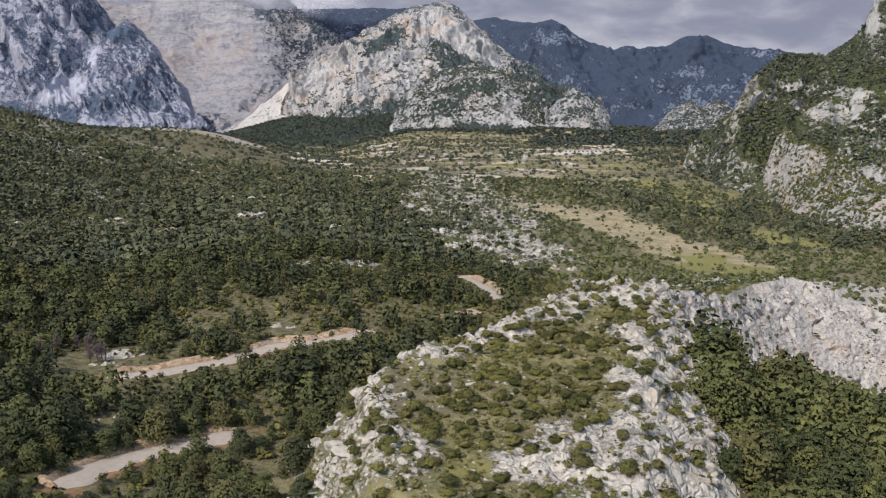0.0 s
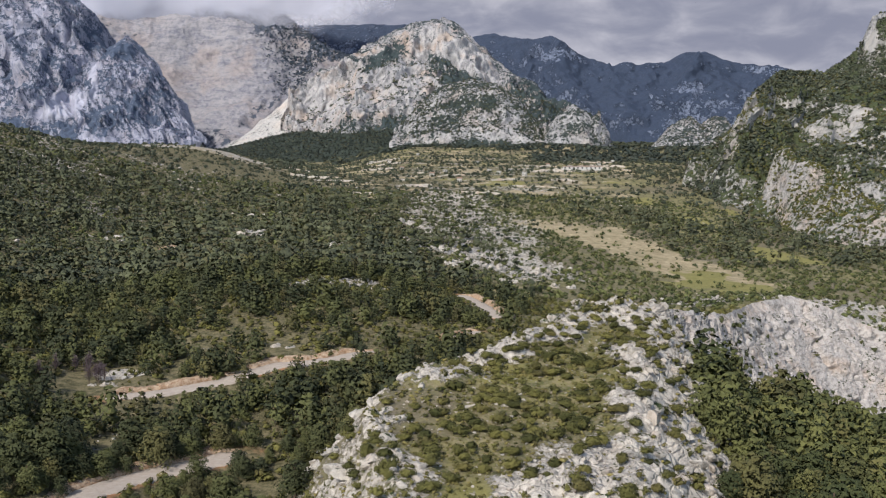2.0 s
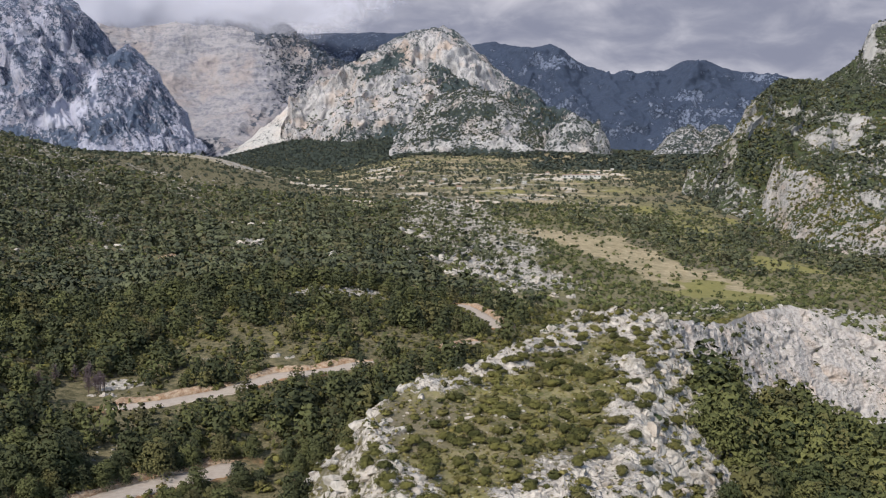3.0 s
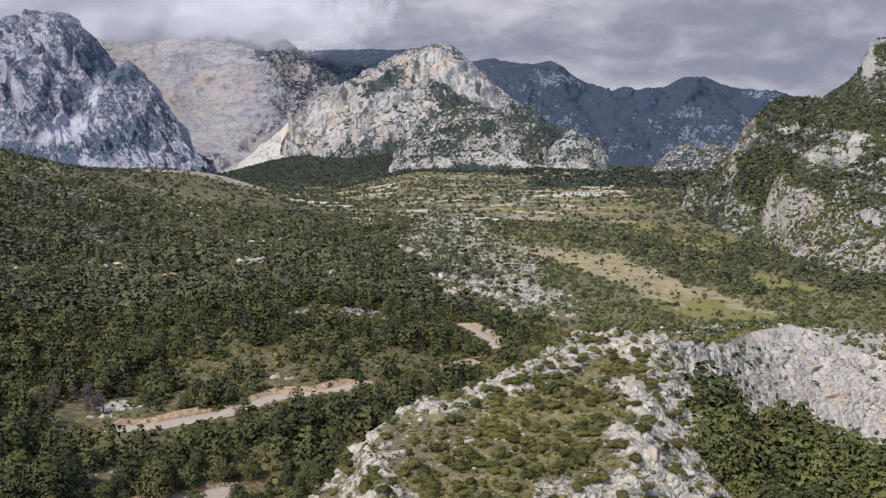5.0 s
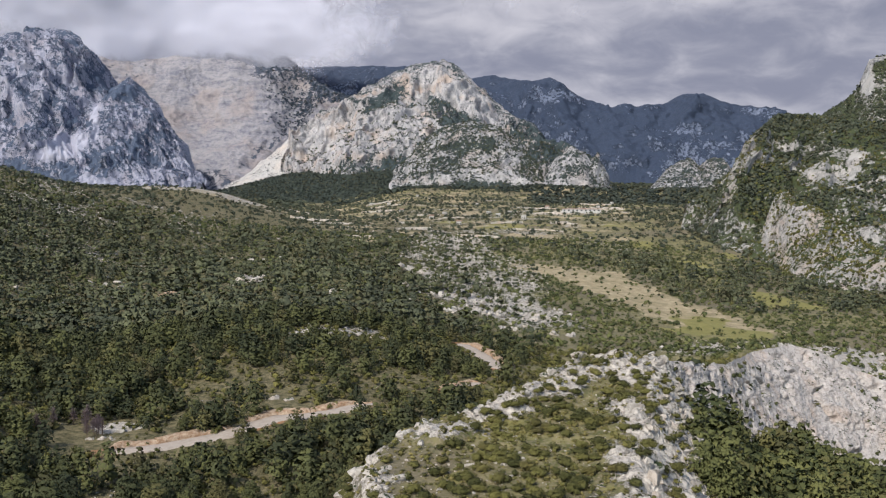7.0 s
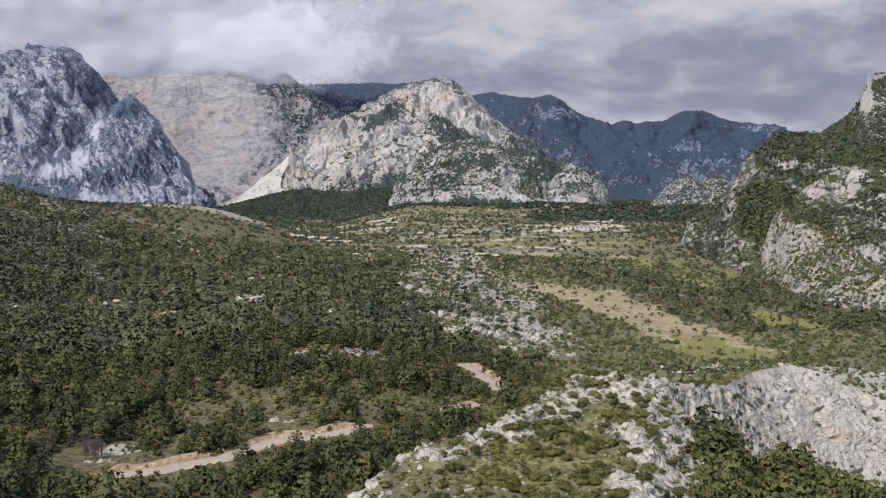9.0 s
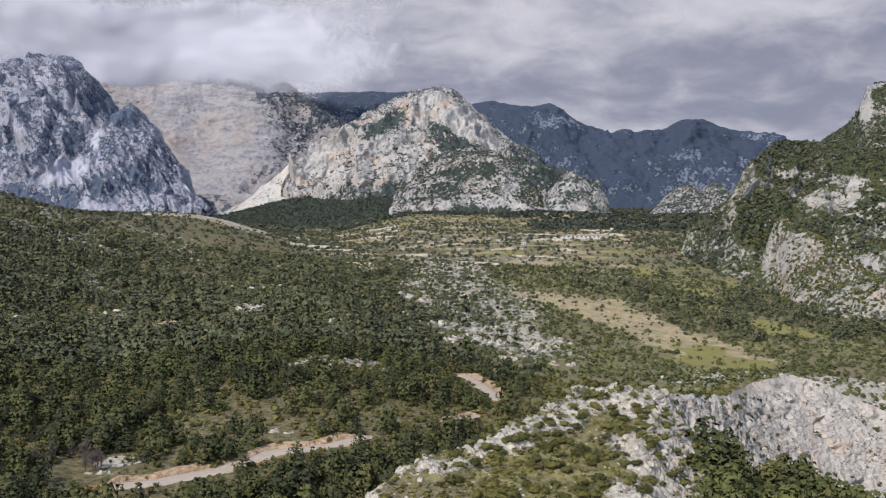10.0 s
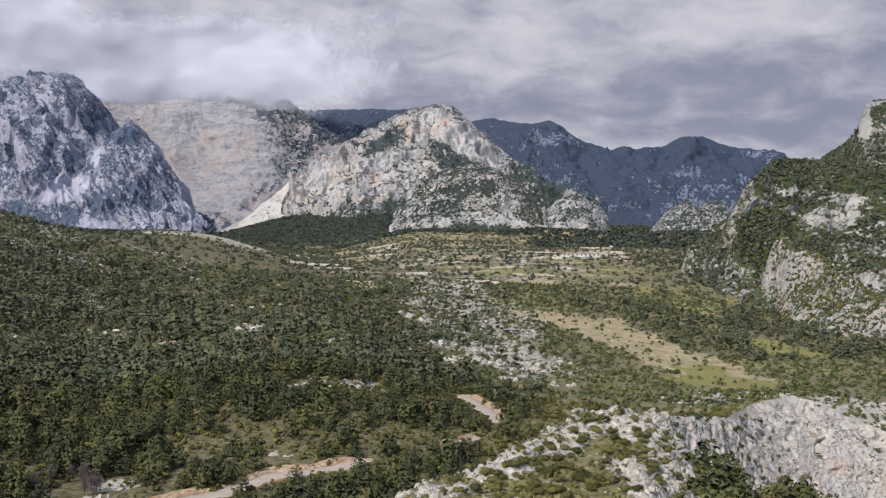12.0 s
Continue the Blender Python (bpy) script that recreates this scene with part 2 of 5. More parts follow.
def sky_material(n):
    n.tree.nodes.remove(n.bsdf)
    e = n.tree.nodes.new("ShaderNodeEmission")
    cloud = n.noise(1000, 5, 0.5, n.position(1, 1, 2.3), 0.5)
    wisp = n.noise(300, 6, 0.55, n.position(1, 1, 2.2), 0.5)
    tone = n.math("MULTIPLY_ADD", wisp, 0.4, n.math("MULTIPLY", cloud, 0.6))
    tone = n.math("ADD", tone, n.span(n.along_x(), -2300, 1500, 0.075, -0.045))
    tone = n.math("ADD", tone, n.math("ADD", n.span(n.height(), 450, 1100, -0.02, 0.05), n.span(n.height(), 330, 560, 0.045, 0.0)))
    col = n.mix(n.span(tone, 0.36, 0.66), (0.245, 0.26, 0.345), (0.56, 0.555, 0.625))
    n.put(e.inputs["Color"], col)
    e.inputs["Strength"].default_value = 1.0
    n.put(n.tree.nodes["Material Output"].inputs["Surface"], e.outputs[0])
    return n.mat


M_SKY = sky_material(M_SKY)

# ---- the lie of the land ----
# heights over azimuth (nine steps, x / y from -0.5 to 0.5) and over distance (eleven steps, 100 to 5000 m)
LAND = np.array([[41, 44, 53, 67, 75, 106, 148, 132, 108, 112, 114], [43, 44, 44, 47, 41, 55, 116, 118, 98, 92, 80], [44, 42, 38, 52, 55, 37, 68, 97, 93, 72, 59], [42, 40, 35, 48, 66, 62, 54, 50, 58, 61, 59], [40, 43, 43, 52, 45, 41, 47, 52, 53, 63, 62], [38, 40, 42, 54, 42, 29, 47, 60, 40, 44, 55], [37, 37, 36, 34, 35, 14, 39, 61, 21, 42, 53], [36, 37, 34, 36, 42, 17, 7, 40, 60, 92, 64], [35, 41, 28, 17, 0, 14, 17, 48, 97, 120, 94]], float)


def spline(t):
    return np.stack([(1 - t) ** 3, 3 * t ** 3 - 6 * t ** 2 + 4, -3 * t ** 3 + 3 * t ** 2 + 3 * t + 1, t ** 3]) / 6


def land(x, y):
    """The broad shape of the valley: a smooth sheet over the coarse table above."""
    r = np.hypot(x, y)
    yy = np.where(y > 0.75 * r, y, 0.75 * r)
    a = (np.clip(x / np.maximum(yy, 1), -0.5, 0.5) + 0.5) * 8
    b = (np.log(np.clip(yy, 100, 5000)) - math.log(100)) / (math.log(5000) - math.log(100)) * 10
    ia, ib = np.clip(np.floor(a), 0, 7).astype(int), np.clip(np.floor(b), 0, 9).astype(int)
    wa, wb = spline(a - ia), spline(b - ib)
    z = np.zeros_like(a)
    for i in range(4):
        for j in range(4):
            z += wa[i] * wb[j] * LAND[np.clip(ia + i - 1, 0, 8), np.clip(ib + j - 1, 0, 10)]
    return z


CLIFF_TOP = np.array([(52, 312, 68), (56, 316, 68), (63, 330, 64), (77, 352, 59), (92, 375, 54), (111, 410, 47), (138, 470, 41), (162, 490, 41), (175, 490, 37), (195, 492, 28), (207, 490, 23), (237, 480, 14)], float)
CLIFF_FOOT = np.array([(51, 306, 59), (62, 322, 51), (76, 340, 43), (92, 356, 36), (114, 385, 21), (141, 420, 3), (171, 450, -13), (195, 455, -18), (225, 450, -22)], float)
ROADS = [([(-75.4, 203.4, 44.7), (-73.7, 217.0, 43.8), (-68.9, 226.8, 43.0), (-62.3, 235.2, 42.5), (-54.8, 241.9, 42.1), (-48.0, 249.8, 42.2)], 8.5),
         ([(-91.5, 283.0, 46.6), (-84.5, 286.5, 46.5), (-77.3, 288.8, 46.7), (-69.3, 294.7, 47.0), (-62.2, 299.5, 47.3), (-55.6, 308.0, 47.9), (-48.4, 315.6, 48.5), (-38.5, 318.1, 48.6), (-30.3, 323.3, 49.1), (-21.2, 329.9, 49.5)], 7.0),
         ([(7.5, 453.5, 47.2), (15.2, 428.6, 47.2), (22.0, 393.8, 47.9)], 6.5),
         ([(-160.0, 584.5, 48.9), (-149.7, 606.1, 49.7)], 6.0),
         ([(0.8, 349.0, 49.7), (12.9, 363.3, 49.2)], 4.0)]


def near_line(x, y, line):
    """Distance to a polyline in plan, and the height along it."""
    best, height = np.full(x.shape, 1e9), np.zeros(x.shape)
    for (x0, y0, z0), (x1, y1, z1) in zip(line[:-1], line[1:]):
        t = np.clip(((x - x0) * (x1 - x0) + (y - y0) * (y1 - y0)) / ((x1 - x0) ** 2 + (y1 - y0) ** 2), 0, 1)
        d = np.hypot(x - x0 - t * (x1 - x0), y - y0 - t * (y1 - y0))
        height = np.where(d < best, z0 + t * (z1 - z0), height)
        best = np.minimum(best, d)
    return best, height


def blob(x, y, cx, cy, rx, ry, turn=0.0):
    """1 in the middle of an oval, 0 on its rim and outside."""
    c, s = math.cos(radians(turn)), math.sin(radians(turn))
    dx, dy = x - cx, y - cy
    return np.clip(1 - np.hypot((dx * c + dy * s) / rx, (dy * c - dx * s) / ry), 0, 1)


def spur(x, y):
    """The rocky spur in the foreground: its height, and how far out on it a place lies (1 at the edge)."""
    yy = [60, 140, 176, 200, 226, 248, 262, 278, 305, 318]
    mid = np.interp(y, yy, [12, 12, 12, 13, 15, 20, 27, 36, 46, 53]) + 1.2 * np.sin(y * 0.31) + 0.9 * np.sin(y * 0.73 + 1)
    half = np.interp(y, yy, [18, 21, 26, 33, 38, 36, 30, 24, 17, 12]) + 1.3 * np.sin(y * 0.43 + 2) + 0.8 * np.sin(y * 0.97)
    top = np.interp(y, yy, [52, 54.5, 56, 57.5, 59.5, 61, 61.5, 62.5, 65, 67])
    d = x - mid
    out = np.abs(d) / half
    z = top - np.where(d < 0, 1.15, 0.95) * np.maximum(0, np.abs(d) - half * 0.78) - 0.6 * np.maximum(0, y - 318)
    return z, out


def crags(x, y, out):
    """Where bare limestone breaks through on the spur, from 0 to 1: its rims, its prow and its back."""
    total = np.zeros(x.shape)
    near = (y < 345) & (out < 1.8)
    if not near.any():
        return total
    x, y, out = x[near], y[near], out[near]
    p = flat(x, y)
    wx, wy = x + 5 * fbm(p, 12, 3, 39), y + 6 * fbm(p, 12, 3, 40)
    k = step(0.62, 0.95, out + 0.3 * fbm(p, 22, 2, 33))
    for cx, cy, rx, ry, turn in ((32, 186, 26, 26, 0), (44, 222, 11, 24, 10), (49, 258, 9, 30, 12), (54, 305, 9, 26, 10), (27, 284, 18, 9, 20), (14, 266, 12, 8, 15), (38, 300, 12, 10, 20), (0, 247, 10, 9, 0), (-17, 215, 9, 16, 0), (-9, 186, 10, 20, 0)):
        k = np.maximum(k, np.minimum(1, 2.2 * blob(wx, wy, cx, cy, rx, ry, turn)))
    k = k * (1 - 0.45 * step(8, -6, x) * step(250, 225, y))
    total[near] = k
    return total


def height(x, y):
    z = land(x, y)
    # beyond the brow of the wooded slope the land falls away to the mountains' foot
    u = x / np.maximum(y, 1)
    z = z - np.clip((y - 1150) * 0.032, 0, 48) * step(-0.03, -0.12, u) - 8 * np.exp(-((u + 0.36) / 0.06) ** 2) * step(1000, 1300, y)
    z = z + 13 * np.exp(-((y - 1480) / 210) ** 2) * np.exp(-((u + 0.215) / 0.06) ** 2)
    z = z + (12 * step(-0.07, 0.0, u) + 11 * step(0.055, 0.10, u)) * step(0.33, 0.27, u) * np.exp(-((y - 2360) / 130) ** 2)
    # the plateau meets the cliff's edge; in front of it the gully falls to the cliff's foot
    edge_y, edge_z = np.interp(x, CLIFF_TOP[:, 0], CLIFF_TOP[:, 1]), np.interp(x, CLIFF_TOP[:, 0], CLIFF_TOP[:, 2])
    foot_y, foot_z = np.interp(x, CLIFF_FOOT[:, 0], CLIFF_FOOT[:, 1]), np.interp(x, CLIFF_FOOT[:, 0], CLIFF_FOOT[:, 2])
    side = step(48, 62, x)
    w = np.exp(-np.maximum(0, y - edge_y) / 45) * side
    upper = z * (1 - w) + (edge_z - 1) * w
    gully = 40 - np.maximum(0, x - 65) * (0.25 + 0.0012 * np.clip(y - 260, 0, 260))
    lower = z * (1 - step(45, 60, x)) + gully * step(45, 60, x)
    k = step(2, 5, y - edge_y)
    front = (x > 48) & (y < 560)
    z = np.where(front, lower * (1 - k) + upper * k, upper)
    s, out = spur(x, y)
    h = np.clip(0.5 + 0.5 * (s - z) / 5, 0, 1)
    z = np.where(y < 420, z + (s - z) * h + 5 * h * (1 - h), z)
    r = np.hypot(x, y)
    p = flat(x, y)
    z = z + fbm(p, 240, 4, 3) * np.clip(r / 1200, 0.0, 1) * np.where(x < 0, 6, 10) * step(500, 1200, r)
    z = z + fbm(p, 38, 3, 9) * 1.6 + fbm(p, 7, 3, 21) * 0.45
    # broken rock on the spur's rim
    near = (y < 335) & (out < 1.6)
    if near.any():
        nx, ny = x[near], y[near]
        lean = np.stack([nx - 0.35 * ny, (ny + 0.35 * nx) * 0.6, 0 * nx], -1)
        rim = (0.15 + 0.85 * crags(nx, ny, out[near])) * step(1.6, 1.1, out[near])
        block = fbm(lean, 5.5, 2, 38, 0.5)
        z[near] += rim * (fbm(lean, 14, 4, 31, 0.55, True) * 2.6 + 1.5 * np.round(2.2 * block) / 2.2 + fbm(lean, 3.0, 3, 35, 0.65, True) * 0.9)
    for line, wide in ROADS:
        d, hz = near_line(x, y, line)
        k = step(wide * 0.5 + 4.0, wide * 0.5 + 0.5, d)
        z = z * (1 - k) + hz * k
    return z


# groups of boulders: place, reach, how many, the largest
SITES = ((-112, 631, 7, 9, 9.0), (-26, 752, 5, 5, 8.0), (-95, 299, 5, 9, 2.6), (-50, 334, 4, 6, 3.4), (-42, 440, 16, 18, 4.0), (10, 583, 12, 12, 5.0), (56, 604, 14, 14, 5.0),
         (-80, 250, 5, 7, 2.0), (-200, 640, 14, 8, 4.5), (-130, 760, 16, 8, 5.0), (-60, 560, 10, 6, 4.0), (34, 300, 9, 14, 4.6), (8, 262, 8, 10, 3.6), (-6, 242, 6, 9, 4.2),
         (-15, 222, 5, 9, 4.2), (44, 222, 7, 14, 4.4), (38, 203, 8, 12, 4.6), (52, 250, 5, 9, 3.4),
         (-24, 851, 8, 7, 5.0), (-13, 742, 8, 8, 5.0), (-3, 633, 7, 8, 4.5), (5, 568, 6, 7, 4.0), (19, 622, 8, 9, 5.0), (27, 582, 8, 9, 5.0), (33, 533, 7, 7, 4.0), (51, 582, 8, 9, 5.0), (67, 631, 8, 8, 5.0), (60, 526, 7, 7, 4.5))


def covers(x, y):
    """What the ground carries: bare rock, hay field, green meadow and red earth, each from 0 to 1."""
    p = flat(x, y)
    r = np.hypot(x, y)
    s, out = spur(x, y)
    wob = fbm(p, 25, 4, 41)
    rock = 0.22 + 0.22 * fbm(p, 70, 4, 43)
    on_spur = (y < 335) & (out < 1.32)
    rock = np.where(on_spur, 0.20 + 0.42 * crags(x, y, out) + 0.42 * wob, rock)
    xw, yw = x + 0.035 * r * fbm(p, 45, 3, 61), y + 0.11 * r * fbm(p, 60, 3, 63)
    for args, amount in (((14, 585, 50, 120, 0), 0.04), ((55, 600, 34, 80), 0.12), ((16, 850, 66, 360, 4), 0.25), ((-42, 440, 30, 24), 0.24),
                         ((-112, 632, 18, 20), 0.5), ((190, 520, 100, 50, 10), 0.4), ((70, 1400, 200, 420), 0.10), ((74, 322, 22, 24), 0.35), ((-95, 310, 10, 9), 0.4), ((-320, 1440, 140, 90), 0.26)):
        rock = rock + amount * np.minimum(1, 2.2 * blob(xw, yw, *args))
    d, _ = near_line(xw, yw, [(88, 850, 0), (125, 800, 0), (158, 720, 0), (172, 650, 0)])
    field = step(42, 26, d + 10 * fbm(p, 30, 3, 67))
    u = x / np.maximum(y, 1)
    plateau = step(1000, 1250, y + 900 * np.abs(u - 0.02)) * step(2720, 2450, y) * step(-0.17, -0.08, u) * step(0.21, 0.15, u)
    field = field + np.minimum(1, 2 * blob(xw, yw, 232, 1540, 52, 190)) + np.clip(plateau * (0.18 + 2.1 * fbm(p * np.array([0.6, 1.0, 1.0]), 42, 4, 47)), 0, 1)
    rock = rock + plateau * 0.22 * step(0.08, 0.3, fbm(p * np.array([0.5, 1.2, 1.0]), 32, 4, 49)) + 0.16 * blob(x, y, -330, 820, 190, 440) ** 0.5
    field = field + np.minimum(1, 2 * blob(xw, yw, -320, 1440, 140, 90)) + np.minimum(1, 2 * blob(xw, yw, -72, 1010, 14, 60))
    meadow = np.minimum(1, 3 * blob(xw, yw, 160, 622, 34, 66, -10)) + np.minimum(1, 2 * blob(xw, yw, 258, 800, 30, 46)) + 0.7 * sum(np.minimum(1, 2 * blob(xw, yw, cx, cy, 15, 42)) for cx, cy in ((202, 1050), (245, 1020), (284, 1060), (230, 930)))
    meadow = meadow + plateau * 0.62 * step(0.1, 0.28, fbm(p * np.array([0.5, 1.3, 1.0]), 65, 3, 51))
    meadow = meadow + 0.6 * on_spur * (1 - crags(x, y, out)) * step(-0.3, 0.3, wob)
    litter = np.where(on_spur, 0, step(0.10, -0.02, u + 0.03 * wob) * step(1900, 1300, y)) * (1 - np.clip(field + meadow, 0, 1))
    litter = np.maximum(litter, 0.55 * ((x > 60) & ~on_spur & (y < np.interp(x, CLIFF_FOOT[:, 0], CLIFF_FOOT[:, 1]))))
    red = np.zeros_like(x)
    for line, wide in ROADS:
        d, _ = near_line(x, y, line)
        red = np.maximum(red, step(wide * 0.5 + 4, wide * 0.5 + 0.5, d) * (0.45 + 0.45 * fbm(p, 14, 2, 65)))
        rock = rock * step(wide * 0.4, wide * 0.5 + 4, d)
    return np.clip(rock, 0, 1), np.clip(field, 0, 1), np.clip(meadow, 0, 1), red, litter


def build_ground():
    front = np.linspace(-0.50, 0.50, 310)
    around = np.linspace(0.50, 2 * math.pi - 0.50, 42)[1:]
    ang = np.concatenate([front, around])
    rad = np.concatenate([np.geomspace(0.02, 150, 22)[:-1], np.geomspace(150, 700, 350)[:-1], np.geomspace(700, 2500, 115)[:-1], np.geomspace(2500, 4900, 26)])
    a, r = np.meshgrid(ang, rad)
    x, y = (r * np.sin(a)).ravel(), (r * np.cos(a) - 20).ravel()
    v = np.stack([x, y, height(x, y)], -1)
    rows, cols = a.shape
    me = mesh_of("ground", v, grid_faces(rows, cols)[:, ::-1], M_GROUND)
    for name, values in zip(("rock", "field", "meadow", "red", "litter"), covers(x, y)):
        attribute(me, name, values)
    return thing("ground", me, "scrub-covered valley floor of soil, dry grass and limestone", "ground", "structure")


build_ground()


def along(line, count):
    line = np.array(line, float)
    d = np.concatenate([[0], np.cumsum(np.linalg.norm(np.diff(line[:, :2], axis=0), axis=1) + 1e-6)])
    s = np.linspace(0, d[-1], count)
    return np.stack([np.interp(s, d, line[:, k]) for k in range(3)], -1)


def build_road(line, wide, name, label):
    mid = along(line, 150)
    t = np.gradient(mid, axis=0)
    side = np.stack([t[:, 1], -t[:, 0]], -1) / np.linalg.norm(t[:, :2], axis=1)[:, None]
    cols = np.array([-0.56, -0.5, -0.25, 0.0, 0.25, 0.5, 0.56])
    ends = np.linspace(0, 1, len(mid))
    ends = 0.25 + 0.75 * step(0, 0.08, ends) * step(1, 0.92, ends)
    v = []
    for c in cols:
        w = wide * ends * (1 + 0.55 * fbm(flat(mid[:, 0] + 50 * np.sign(c), mid[:, 1]), 6, 4, 55, 0.7)) if abs(c) > 0.4 else wide * ends
        q = mid[:, :2] + side * (c * w)[:, None]
        z = mid[:, 2] + (0.16 if abs(c) < 0.52 else -0.6) + 0.05 * math.cos(c * 9)
        v.append(np.stack([q[:, 0], q[:, 1], z], -1))
    v = np.stack(v, 1).reshape(-1, 3)
    thing(name, mesh_of(name, v, grid_faces(len(mid), len(cols)), M_ROAD), label, "road", "structure")
    # the cut in the slope above the road
    up = np.where(side[:, 1:] > 0, side, -side)
    high = 0.4 + 1.6 * np.clip(0.55 + fbm(flat(mid[:, 0], mid[:, 1]), 12, 4, 57, 0.65), 0, 1.2) * ends
    rows = []
    for k, (out, lift) in enumerate(((0.46, -0.3), (0.52, 0.35), (0.60, 0.8), (0.72, 1.0), (0.95, 0.9), (1.15, -0.4))):
        q = mid[:, :2] + up * (wide * ends * out + 0.5 * fbm(flat(mid[:, 0] + 9 * k, mid[:, 1]), 3, 3, 58))[:, None]
        rows.append(np.stack([q[:, 0], q[:, 1], mid[:, 2] + (high * lift if lift > 0 else lift) + 0.25 * fbm(flat(mid[:, 0], mid[:, 1] + 7 * k), 2, 3, 59) * (lift > 0)], -1))
    thing("road_bank", mesh_of("road_bank", np.stack(rows, 1).reshape(-1, 3), grid_faces(len(mid), 6), M_BANK), "crumbling ochre earth bank above the road", "bank", "structure")


for line, wide in ROADS:
    build_road(line, wide, "road", "pale unpaved gravel road cut into the slope")


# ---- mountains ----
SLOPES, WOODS = {}, {}
